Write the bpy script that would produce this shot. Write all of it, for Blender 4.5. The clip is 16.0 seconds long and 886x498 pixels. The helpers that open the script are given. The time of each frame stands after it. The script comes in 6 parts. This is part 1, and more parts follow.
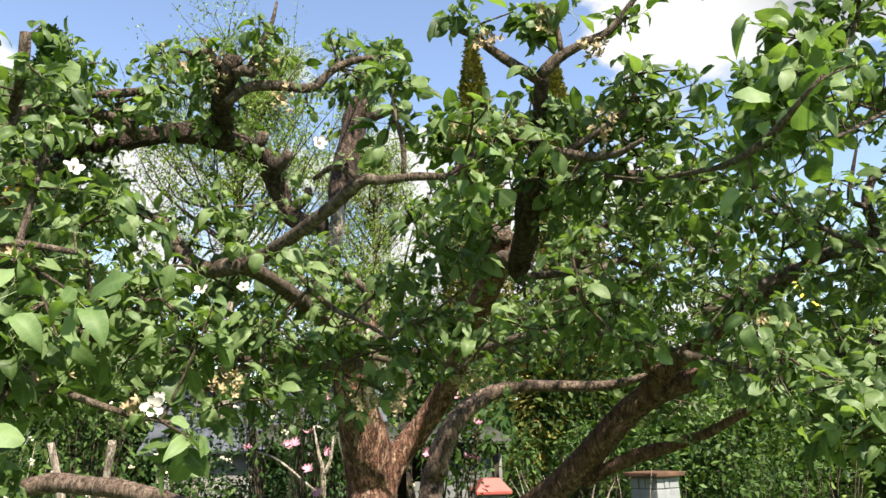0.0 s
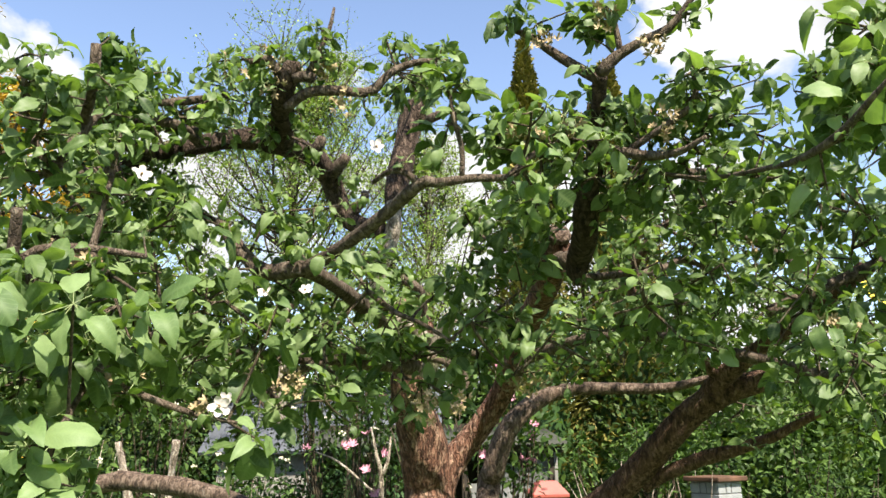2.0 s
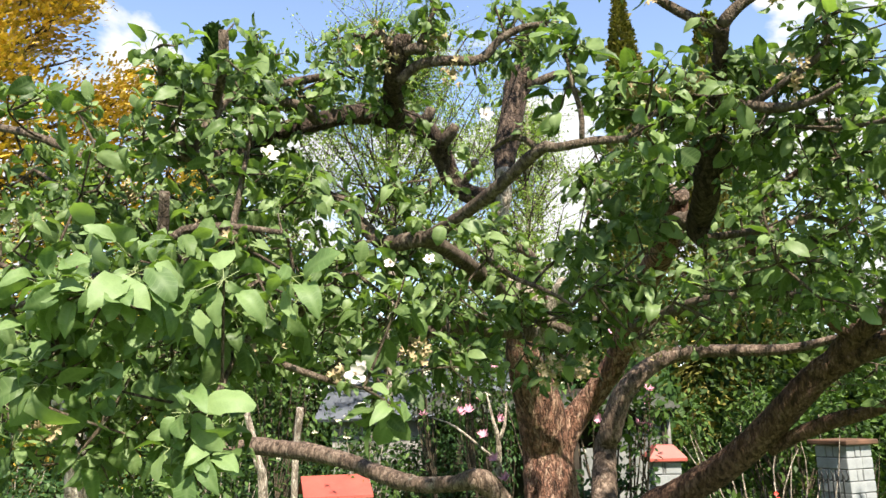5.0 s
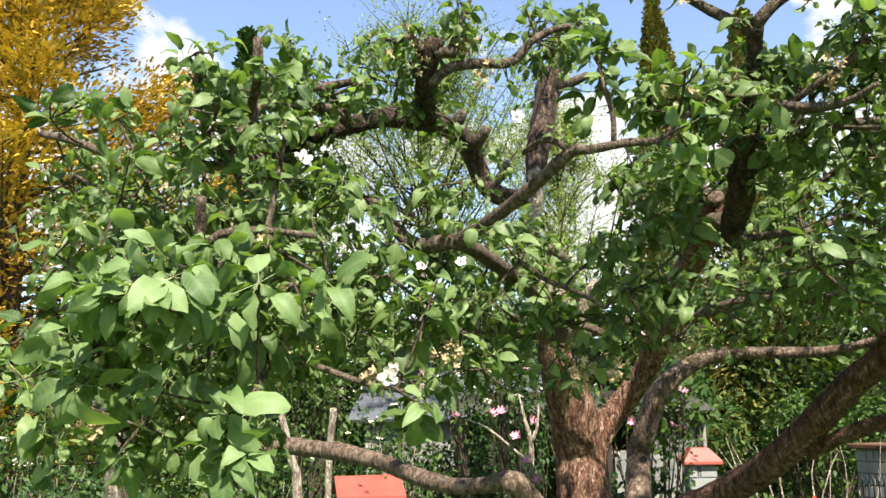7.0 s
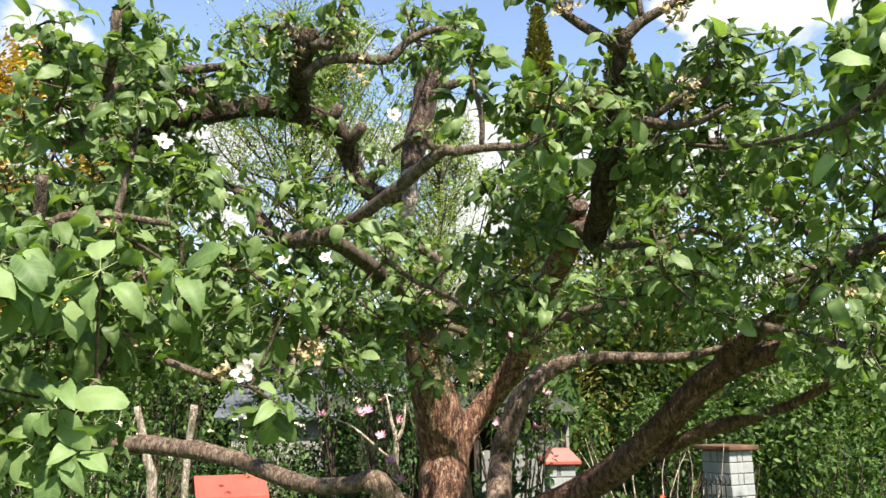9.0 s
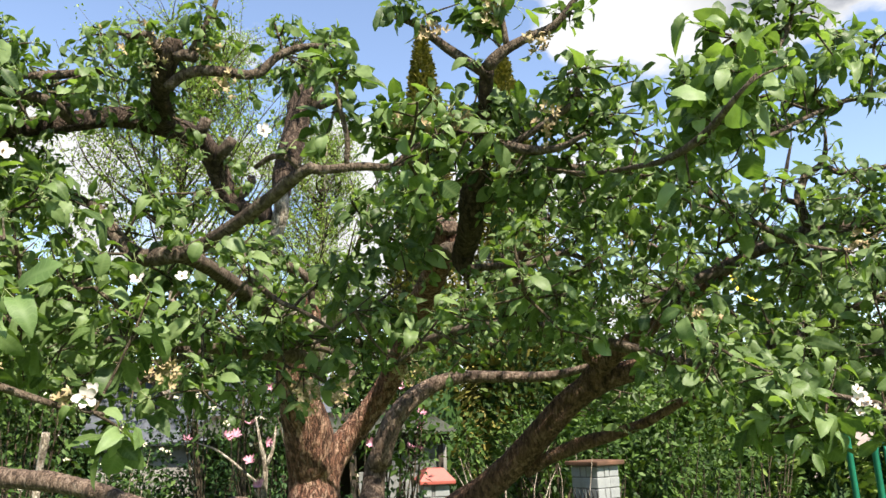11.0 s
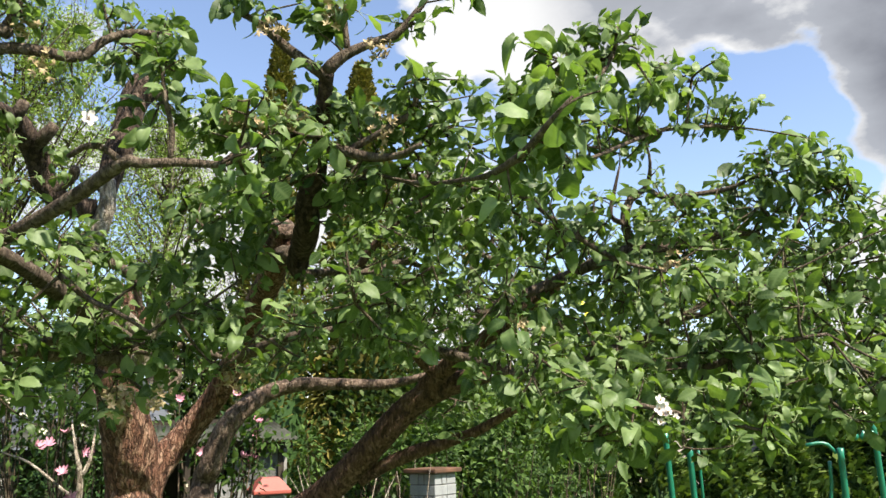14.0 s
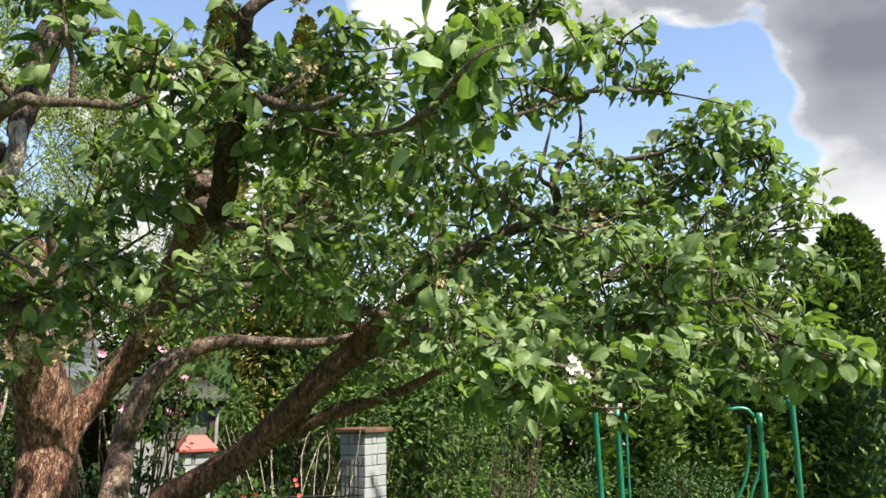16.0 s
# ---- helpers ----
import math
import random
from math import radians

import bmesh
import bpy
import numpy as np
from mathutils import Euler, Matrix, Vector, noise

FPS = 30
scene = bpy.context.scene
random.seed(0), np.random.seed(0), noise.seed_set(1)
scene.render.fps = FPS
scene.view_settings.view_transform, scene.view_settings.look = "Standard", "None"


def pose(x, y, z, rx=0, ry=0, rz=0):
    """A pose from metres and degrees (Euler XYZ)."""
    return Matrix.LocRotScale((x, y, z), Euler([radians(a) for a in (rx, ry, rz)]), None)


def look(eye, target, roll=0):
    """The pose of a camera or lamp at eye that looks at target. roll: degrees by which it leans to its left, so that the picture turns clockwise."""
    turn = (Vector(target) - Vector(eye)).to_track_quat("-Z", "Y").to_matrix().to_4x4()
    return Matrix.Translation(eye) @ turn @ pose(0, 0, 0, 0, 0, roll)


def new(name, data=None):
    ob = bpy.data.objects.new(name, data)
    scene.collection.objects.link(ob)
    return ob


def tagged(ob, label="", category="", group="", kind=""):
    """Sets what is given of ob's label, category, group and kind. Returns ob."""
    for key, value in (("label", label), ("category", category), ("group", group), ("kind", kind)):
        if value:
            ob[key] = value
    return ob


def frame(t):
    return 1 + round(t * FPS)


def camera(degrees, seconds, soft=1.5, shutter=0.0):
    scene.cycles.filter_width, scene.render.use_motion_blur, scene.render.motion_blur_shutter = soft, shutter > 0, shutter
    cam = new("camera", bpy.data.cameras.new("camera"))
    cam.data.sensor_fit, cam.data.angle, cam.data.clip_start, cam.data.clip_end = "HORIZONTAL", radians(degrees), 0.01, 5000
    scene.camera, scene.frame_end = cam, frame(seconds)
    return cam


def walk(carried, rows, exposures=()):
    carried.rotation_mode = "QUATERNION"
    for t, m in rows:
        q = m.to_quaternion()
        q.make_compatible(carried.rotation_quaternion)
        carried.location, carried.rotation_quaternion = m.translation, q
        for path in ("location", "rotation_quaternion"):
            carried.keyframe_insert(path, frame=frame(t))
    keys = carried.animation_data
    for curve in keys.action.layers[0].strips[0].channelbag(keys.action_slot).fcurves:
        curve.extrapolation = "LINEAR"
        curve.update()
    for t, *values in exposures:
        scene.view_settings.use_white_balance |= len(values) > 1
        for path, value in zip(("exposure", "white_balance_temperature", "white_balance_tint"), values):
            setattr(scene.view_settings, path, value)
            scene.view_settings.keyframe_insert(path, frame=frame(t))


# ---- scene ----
cam = camera(59.3, 16.0)
METRES, EYE, TILT, LEAN, TURN = 0.42, 1.65, 14.0, 1.25, 0.0
ROWS = [
    (0.0, 0.0, 0.0, 0.0, 0.0, 0.0, -0.0),
    (0.5, -0.0098, -0.0217, 0.0065, 0.61, 0.73, 0.2),
    (1.0, -0.0192, -0.0262, 0.0092, 1.47, 0.89, 0.44),
    (1.5, -0.0246, -0.0045, 0.0037, 2.49, 0.48, 0.52),
    (2.0, -0.0475, -0.0009, -0.0007, 3.78, 0.15, 0.48),
    (2.5, -0.0689, -0.0108, -0.0059, 5.14, -0.21, 0.58),
    (3.0, -0.081, -0.0414, 0.0088, 6.23, -0.55, 1.04),
    (3.5, -0.1038, -0.0489, 0.0043, 7.32, -0.92, 1.49),
    (4.0, -0.1401, -0.0328, -0.0057, 8.63, -1.68, 1.93),
    (4.5, -0.1788, -0.0461, -0.0024, 9.89, -2.06, 2.32),
    (5.0, -0.2006, -0.0547, 0.001, 10.81, -2.02, 2.77),
    (6.3, -0.2000, -0.0660, 0.008, 13.4, -1.9, 3.1),
    (7.5, -0.1758, -0.0822, 0.0165, 12.24, -1.86, 2.68),
    (8.0, -0.1458, -0.0329, -0.0041, 10.07, -2.31, 1.95),
    (8.5, -0.1148, -0.0012, -0.0177, 7.13, -2.57, 0.83),
    (9.0, -0.0956, -0.0215, -0.0019, 4.6, -2.12, 0.23),
    (9.5, -0.0793, -0.0221, -0.0044, 2.61, -1.61, -0.01),
    (12.0, 0.1091, 0.0075, 0.0083, -7.64, -0.15, -1.43),
    (12.5, 0.1297, -0.0006, 0.0121, -9.26, 0.18, -1.98),
    (13.0, 0.1438, 0.0023, 0.0154, -11.16, 0.49, -2.54),
    (13.5, 0.1685, 0.0074, 0.0087, -12.81, 0.45, -2.8),
    (14.0, 0.204, 0.0067, 0.0057, -14.22, 0.21, -3.11),
    (14.5, 0.233, 0.0053, 0.0039, -15.54, -0.13, -3.67),
    (15.0, 0.2688, -0.0012, -0.0057, -16.63, -0.56, -4.17),
    (15.5, 0.3339, 0.0239, -0.0274, -17.5, -1.31, -4.5),
    (16.0, 0.3939, 0.0318, -0.0374, -18.17, -2.13, -4.77),
]
walk(cam, [(t, pose(0, 0, EYE, TILT, LEAN, TURN) @ pose(METRES * x, METRES * y, METRES * z, 90 + pitch, roll, yaw)) for t, x, y, z, yaw, pitch, roll in ROWS],
     exposures=[(0.0, 1.86), (5.0, 2.0), (9.0, 1.98), (12.5, 1.79), (16.0, 1.80)])

# ---- world, sun ----
world = bpy.data.worlds.new("sky")
scene.world = world
world.use_nodes = True
SUN_EL, SUN_AZ = 50.0, 150.0   # degrees above the horizon; clockwise from +y
SKY_STRENGTH, CLOUD_GAIN = 0.094, 3.1
# broad clouds: the way to their middle, how far they reach (cosine), how thick they are
CLOUDS = (((0.30, 0.83, 0.475), 0.9877, 0.22), ((0.45, 0.735, 0.505), 0.987, 0.34), ((0.62, 0.63, 0.47), 0.989, 0.36), ((0.72, 0.57, 0.42), 0.9877, 0.36), ((0.735, 0.61, 0.325), 0.9936, 0.36),
          ((0.742, 0.645, 0.18), 0.994, 0.34), ((-0.54, 0.73, 0.42), 0.95, 0.13), ((-0.28, 0.905, 0.30), 0.988, 0.16), ((-0.05, 0.96, 0.26), 0.988, 0.16), ((0.62, 0.70, 0.35), 0.9962, -0.10))
BANK = (0.60, 0.63, 0.49)


def build_sky():
    nt = world.node_tree
    nt.nodes.clear()
    n, ln = nt.nodes.new, nt.links.new
    sky = n("ShaderNodeTexSky")
    sky.sky_type, sky.sun_disc = "NISHITA", False
    sky.sun_elevation, sky.sun_rotation = radians(SUN_EL), radians(SUN_AZ)
    sky.air_density, sky.dust_density, sky.ozone_density = 1.0, 0.1, 4.0
    coord = n("ShaderNodeTexCoord")

    def math_node(op, a, b):
        m = n("ShaderNodeMath")
        m.operation = op
        for k, v in enumerate((a, b)):
            if hasattr(v, "links"):
                ln(v, m.inputs[k])
            else:
                m.inputs[k].default_value = v
        return m.outputs[0]

    def lobe(way, edge, gain):
        dot = n("ShaderNodeVectorMath")
        dot.operation = "DOT_PRODUCT"
        dot.inputs[1].default_value = tuple(Vector(way).normalized())
        ln(coord.outputs["Generated"], dot.inputs[0])
        r = n("ShaderNodeMapRange")
        r.interpolation_type = "SMOOTHSTEP"
        r.inputs["From Min"].default_value, r.inputs["From Max"].default_value = edge, 1.0
        r.inputs["To Max"].default_value = gain
        ln(dot.outputs["Value"], r.inputs["Value"])
        return r.outputs[0]

    mapping = n("ShaderNodeMapping")
    mapping.inputs["Scale"].default_value = (1.0, 1.0, 1.8)
    ln(coord.outputs["Generated"], mapping.inputs["Vector"])
    big = n("ShaderNodeTexNoise")
    big.inputs["Scale"].default_value, big.inputs["Detail"].default_value = 4.5, 9.0
    big.inputs["Roughness"].default_value, big.inputs["Distortion"].default_value = 0.52, 0.2
    ln(mapping.outputs[0], big.inputs["Vector"])
    amount = math_node("SUBTRACT", math_node("MULTIPLY", big.outputs["Fac"], 1.5), 0.25)
    for way, edge, gain in CLOUDS:
        amount = math_node("ADD", amount, lobe(way, edge, gain))
    sep = n("ShaderNodeSeparateXYZ")
    ln(coord.outputs["Generated"], sep.inputs[0])
    low = n("ShaderNodeMapRange")
    low.inputs["From Min"].default_value, low.inputs["From Max"].default_value = 0.34, 0.10
    low.inputs["To Max"].default_value = 0.10
    ln(sep.outputs["Z"], low.inputs["Value"])
    amount = math_node("ADD", amount, low.outputs[0])
    cover = n("ShaderNodeValToRGB")
    cover.color_ramp.elements[0].position, cover.color_ramp.elements[1].position = 0.60, 0.69
    ln(amount, cover.inputs["Fac"])
    puff = n("ShaderNodeTexNoise")
    puff.inputs["Scale"].default_value, puff.inputs["Detail"].default_value, puff.inputs["Roughness"].default_value = 7.0, 8.0, 0.6
    ln(mapping.outputs[0], puff.inputs["Vector"])
    grey = math_node("MULTIPLY", lobe(BANK, 0.945, 1.5), math_node("SUBTRACT", math_node("ADD", amount, math_node("MULTIPLY", puff.outputs["Fac"], 0.5)), 0.86))
    shade = n("ShaderNodeValToRGB")
    e = shade.color_ramp.elements
    e[0].position, e[0].color = 0.0, (1.0, 1.0, 1.0, 1)
    e[1].position, e[1].color = 0.85, (0.27, 0.285, 0.33, 1)
    e.new(0.2).color = (0.48, 0.505, 0.56, 1)
    ln(grey, shade.inputs["Fac"])
    gain = n("ShaderNodeMix")
    gain.data_type, gain.blend_type = "RGBA", "MULTIPLY"
    gain.inputs["Factor"].default_value = 1.0
    gain.inputs["B"].default_value = (CLOUD_GAIN, CLOUD_GAIN, CLOUD_GAIN, 1)
    ln(shade.outputs["Color"], gain.inputs["A"])
    mix = n("ShaderNodeMix")
    mix.data_type = "RGBA"
    ln(cover.outputs["Color"], mix.inputs["Factor"])
    clear = n("ShaderNodeMix")
    clear.data_type, clear.blend_type = "RGBA", "MULTIPLY"
    clear.inputs["Factor"].default_value = 1.0
    clear.inputs["B"].default_value = (1.1, 0.92, 0.82, 1)
    ln(sky.outputs["Color"], clear.inputs["A"])
    ln(clear.outputs["Result"], mix.inputs["A"])
    ln(gain.outputs["Result"], mix.inputs["B"])
    bg = n("ShaderNodeBackground")
    bg.inputs["Strength"].default_value = SKY_STRENGTH
    ln(mix.outputs["Result"], bg.inputs["Color"])
    out = n("ShaderNodeOutputWorld")
    ln(bg.outputs[0], out.inputs["Surface"])


build_sky()
sun = new("sun", bpy.data.lights.new("sun", "SUN"))
sun.data.energy, sun.data.angle, sun.data.color = 4.3, radians(1.5), (1.0, 0.92, 0.78)
az, el = radians(SUN_AZ), radians(SUN_EL)
sun.matrix_world = look((0, 0, 20), (-math.sin(az) * math.cos(el), -math.cos(az) * math.cos(el), 20 - math.sin(el)))


# ---- materials ----
def material(name, rough=0.7):
    m = bpy.data.materials.new(name)
    m.use_nodes = True
    nt = m.node_tree
    b = nt.nodes["Principled BSDF"]
    b.inputs["Roughness"].default_value = rough
    return m, nt, b


def ramp(nt, source, stops):
    r = nt.nodes.new("ShaderNodeValToRGB")
    e = r.color_ramp.elements
    while len(e) < len(stops):
        e.new(0.5)
    for el_, (p, c) in zip(e, stops):
        el_.position, el_.color = p, (*c, 1)
    nt.links.new(source, r.inputs["Fac"])
    return r.outputs["Color"]


def noise_tex(nt, scale, detail=5, rough=0.55, stretch=None, coord="Object"):
    tc = nt.nodes.new("ShaderNodeTexCoord")
    t = nt.nodes.new("ShaderNodeTexNoise")
    t.inputs["Scale"].default_value, t.inputs["Detail"].default_value, t.inputs["Roughness"].default_value = scale, detail, rough
    src = tc.outputs[coord]
    if stretch:
        mp = nt.nodes.new("ShaderNodeMapping")
        mp.inputs["Scale"].default_value = stretch
        nt.links.new(src, mp.inputs["Vector"])
        src = mp.outputs[0]
    nt.links.new(src, t.inputs["Vector"])
    return t.outputs["Fac"]


def mixed(nt, fac, a, b, blend="MIX"):
    m = nt.nodes.new("ShaderNodeMix")
    m.data_type, m.blend_type = "RGBA", blend
    for key, v in (("Factor", fac), ("A", a), ("B", b)):
        if hasattr(v, "links"):
            nt.links.new(v, m.inputs[key])
        else:
            m.inputs[key].default_value = v if key == "Factor" else (*v, 1)
    return m.outputs["Result"]


def bumped(nt, b, height, strength=0.5, distance=0.01):
    n = nt.nodes.new("ShaderNodeBump")
    n.inputs["Strength"].default_value, n.inputs["Distance"].default_value = strength, distance
    nt.links.new(height, n.inputs["Height"])
    nt.links.new(n.outputs[0], b.inputs["Normal"])


def bark(name, dark, mid, light, lichen, lichen_at=0.62, scale=1.0, relief=0.02, depth=0.55, stretch=0.3):
    m, nt, b = material(name, 0.9)
    n, ln = nt.nodes.new, nt.links.new
    tc, mp, warp = n("ShaderNodeTexCoord"), n("ShaderNodeMapping"), n("ShaderNodeTexNoise")
    warp.inputs["Scale"].default_value, warp.inputs["Detail"].default_value = 30 * scale, 4
    ln(tc.outputs["Object"], warp.inputs["Vector"])
    push = n("ShaderNodeMix")
    push.data_type, push.blend_type = "RGBA", "LINEAR_LIGHT"
    push.inputs["Factor"].default_value = 0.019 / scale
    ln(tc.outputs["Object"], push.inputs["A"])
    ln(warp.outputs["Color"], push.inputs["B"])
    mp.inputs["Scale"].default_value = (1, 1, stretch)
    ln(push.outputs["Result"], mp.inputs["Vector"])
    plates = n("ShaderNodeTexVoronoi")
    plates.feature = "DISTANCE_TO_EDGE"
    plates.inputs["Scale"].default_value = 58 * scale
    ln(mp.outputs[0], plates.inputs["Vector"])
    cells = n("ShaderNodeTexVoronoi")
    cells.inputs["Scale"].default_value = 58 * scale
    ln(mp.outputs[0], cells.inputs["Vector"])
    tone = n("ShaderNodeSeparateColor")
    ln(cells.outputs["Color"], tone.inputs[0])
    fis = noise_tex(nt, 30 * scale, 8, 0.7, (1, 1, 0.35))
    fine = noise_tex(nt, 190 * scale, 4, 0.6)
    blend = n("ShaderNodeMath")
    blend.operation = "MULTIPLY_ADD"
    ln(tone.outputs[0], blend.inputs[0])
    blend.inputs[1].default_value = 0.3
    ln(fis, blend.inputs[2])
    c = ramp(nt, blend.outputs[0], [(0.46, dark), (0.64, mid), (0.84, light)])
    patch = noise_tex(nt, 9 * scale, 7, 0.75)
    c = mixed(nt, ramp(nt, patch, [(lichen_at - 0.04, (0, 0, 0)), (lichen_at + 0.03, (1, 1, 1))]), c, lichen)
    crack = ramp(nt, plates.outputs["Distance"], [(0.0, (0.15, 0.15, 0.15)), (0.2, (1, 1, 1))])
    c = mixed(nt, depth, c, crack, "MULTIPLY")
    c = mixed(nt, 0.85 * depth, c, ramp(nt, fine, [(0.32, (0.4, 0.4, 0.4)), (0.66, (1, 1, 1))]), "MULTIPLY")
    ln(c, b.inputs["Base Color"])
    h = n("ShaderNodeMath")
    h.operation = "MULTIPLY_ADD"
    ln(crack, h.inputs[0])
    h.inputs[1].default_value = 0.5
    ln(blend.outputs[0], h.inputs[2])
    h2 = n("ShaderNodeMath")
    h2.operation = "MULTIPLY_ADD"
    ln(fine, h2.inputs[0])
    h2.inputs[1].default_value = 0.3
    ln(h.outputs[0], h2.inputs[2])
    bumped(nt, b, h2.outputs[0], 1.0, relief)
    b.inputs["Specular IOR Level"].default_value = 0.2
    return m


def leaf_material(name, dark, mid, light, veins=True, gloss=0.5, through_light=0.32, island=True):
    m, nt, b = material(name, gloss)
    n, ln = nt.nodes.new, nt.links.new
    if island:
        src = n("ShaderNodeNewGeometry").outputs["Random Per Island"]
    else:
        src = n("ShaderNodeObjectInfo").outputs["Random"]
    c = ramp(nt, src, [(0.0, dark), (0.5, mid), (1.0, light)])
    tone = noise_tex(nt, 2.2, 3)
    c = mixed(nt, 0.6, c, ramp(nt, tone, [(0.3, (0.7, 0.74, 0.7)), (0.7, (1.0, 1.0, 0.9))]), "MULTIPLY")
    if veins:
        c = mixed(nt, 0.5, c, ramp(nt, noise_tex(nt, 55, 4), [(0.35, (0.62, 0.68, 0.6)), (0.65, (1.0, 1.0, 1.0))]), "MULTIPLY")
        uv = n("ShaderNodeUVMap")
        sep = n("ShaderNodeSeparateXYZ")
        ln(uv.outputs[0], sep.inputs[0])
        ab = n("ShaderNodeMath")
        ab.operation = "ABSOLUTE"
        ln(sep.outputs["X"], ab.inputs[0])
        rib = ramp(nt, ab.outputs[0], [(0.015, (1, 1, 1)), (0.07, (0, 0, 0))])
        slant = n("ShaderNodeMath")
        slant.operation = "MULTIPLY_ADD"
        ln(ab.outputs[0], slant.inputs[0])
        slant.inputs[1].default_value = -0.55
        ln(sep.outputs["Y"], slant.inputs[2])
        wave = n("ShaderNodeMath")
        wave.operation = "PINGPONG"
        ln(slant.outputs[0], wave.inputs[0])
        wave.inputs[1].default_value = 0.062
        line = ramp(nt, wave.outputs[0], [(0.0, (1, 1, 1)), (0.018, (0, 0, 0))])
        both = mixed(nt, 1.0, rib, line, "LIGHTEN")
        c = mixed(nt, mixed(nt, 1.0, both, (0.2, 0.2, 0.2), "MULTIPLY"), c, light)
        bumped(nt, b, both, -0.6, 0.002)
    ln(c, b.inputs["Base Color"])
    b.inputs["Specular IOR Level"].default_value = 0.28 if veins else 0.15
    tr = n("ShaderNodeBsdfTranslucent")
    ln(mixed(nt, 1.0, c, (1.05, 1.2, 0.36), "MULTIPLY"), tr.inputs["Color"])
    mx = n("ShaderNodeMixShader")
    mx.inputs[0].default_value = through_light
    ln(b.outputs[0], mx.inputs[1])
    ln(tr.outputs[0], mx.inputs[2])
    ln(mx.outputs[0], nt.nodes["Material Output"].inputs["Surface"])
    return m


def plain(name, c1, c2, scale=8, rough=0.7, relief=0.003, metal=0.0):
    m, nt, b = material(name, rough)
    f1 = noise_tex(nt, scale, 6, 0.6)
    f2 = noise_tex(nt, scale * 14, 4, 0.6)
    c = ramp(nt, f1, [(0.3, c1), (0.7, c2)])
    c = mixed(nt, 0.35, c, ramp(nt, f2, [(0.3, (0.5, 0.5, 0.5)), (0.7, (1, 1, 1))]), "MULTIPLY")
    nt.links.new(c, b.inputs["Base Color"])
    b.inputs["Metallic"].default_value = metal
    b.inputs["Specular IOR Level"].default_value = 0.15 if rough > 0.75 else 0.5
    if relief:
        bumped(nt, b, f2, 0.6, relief)
    return m


BARK_RED = bark("bark_flaking", (0.075, 0.040, 0.028), (0.29, 0.14, 0.094), (0.50, 0.32, 0.23), (0.38, 0.31, 0.25), 0.66, 1.25, 0.035, 0.7, 0.17)
BARK_GREY = bark("bark_limb", (0.042, 0.030, 0.022), (0.090, 0.066, 0.048), (0.155, 0.120, 0.092), (0.16, 0.14, 0.105), 0.64, 1.9, 0.006, 0.22)
# rough bark, darker than bark_limb; some of the crown's shade is in its colour
BARK_ROUGH = bark("bark_rough_dark", (0.028, 0.019, 0.014), (0.070, 0.047, 0.035), (0.130, 0.092, 0.070), (0.12, 0.10, 0.075), 0.66, 1.4, 0.014, 0.4)
BARK_BROWN = bark("bark_bent_limb", (0.055, 0.038, 0.028), (0.15, 0.102, 0.075), (0.27, 0.20, 0.155), (0.27, 0.24, 0.19), 0.64, 1.5, 0.010, 0.4)
BARK_DARK = bark("bark_leaning", (0.042, 0.024, 0.017), (0.125, 0.068, 0.046), (0.235, 0.145, 0.10), (0.31, 0.27, 0.21), 0.70, 1.5, 0.016, 0.32)
BARK_PALE = bark("bark_pale", (0.19, 0.15, 0.115), (0.40, 0.33, 0.26), (0.56, 0.49, 0.41), (0.4, 0.38, 0.33), 0.62, 1.4, 0.01)
TWIG = bark("twig_bark", (0.03, 0.022, 0.016), (0.085, 0.062, 0.04), (0.16, 0.125, 0.085), (0.14, 0.15, 0.10), 0.6, 3.0, 0.004)
LEAF = leaf_material("apple_leaf", (0.042, 0.078, 0.024), (0.123, 0.185, 0.060), (0.24, 0.315, 0.14), gloss=0.48, through_light=0.45)
LEAF_NEAR = leaf_material("apple_leaf_near", (0.09, 0.15, 0.05), (0.15, 0.225, 0.08), (0.24, 0.32, 0.145), island=False, gloss=0.55, through_light=0.38)
STALK = plain("leaf_stalk", (0.16, 0.22, 0.08), (0.25, 0.28, 0.12), 20, 0.6, 0)
PETAL = plain("petal_white", (0.52, 0.45, 0.45), (0.64, 0.60, 0.58), 30, 0.6, 0)
WITHER = plain("withered_petal", (0.22, 0.16, 0.085), (0.40, 0.32, 0.19), 40, 0.8, 0)
PINK = plain("petal_pink", (0.42, 0.15, 0.23), (0.55, 0.30, 0.37), 25, 0.6, 0)
CREAM = plain("blossom_cream", (0.42, 0.38, 0.27), (0.58, 0.55, 0.43), 30, 0.7, 0)
YELLOW = plain("blossom_yellow", (0.65, 0.48, 0.02), (0.80, 0.62, 0.05), 30, 0.7, 0)
RED_PETAL = plain("petal_red", (0.5, 0.02, 0.01), (0.62, 0.05, 0.02), 30, 0.6, 0)


# ---- mesh helpers ----
def holder(name, at, label, category, group="", kind=""):
    ob = new(name)
    ob.location = at
    ob.empty_display_size = 0.1
    return tagged(ob, label, category, group, kind)


def raw(name, verts, faces, mat, parent=None, uv=None, smooth=True):
    me = bpy.data.meshes.new(name)
    me.from_pydata([tuple(v) for v in verts], [], [tuple(q) for q in faces])
    if uv is not None:
        lay = me.uv_layers.new(name="UVMap")
        loops = np.empty(len(me.loops), dtype=np.int64)
        me.loops.foreach_get("vertex_index", loops)
        lay.data.foreach_set("uv", np.asarray(uv, dtype=np.float32)[loops].ravel())
    me.materials.append(mat)
    if smooth:
        me.polygons.foreach_set("use_smooth", [True] * len(me.polygons))
    me.update()
    ob = new(name, me)
    if parent is not None:
        ob.parent = parent
        ob.matrix_parent_inverse = (Matrix.Translation(parent.location) if parent.parent is None else parent.matrix_world).inverted()
    return ob


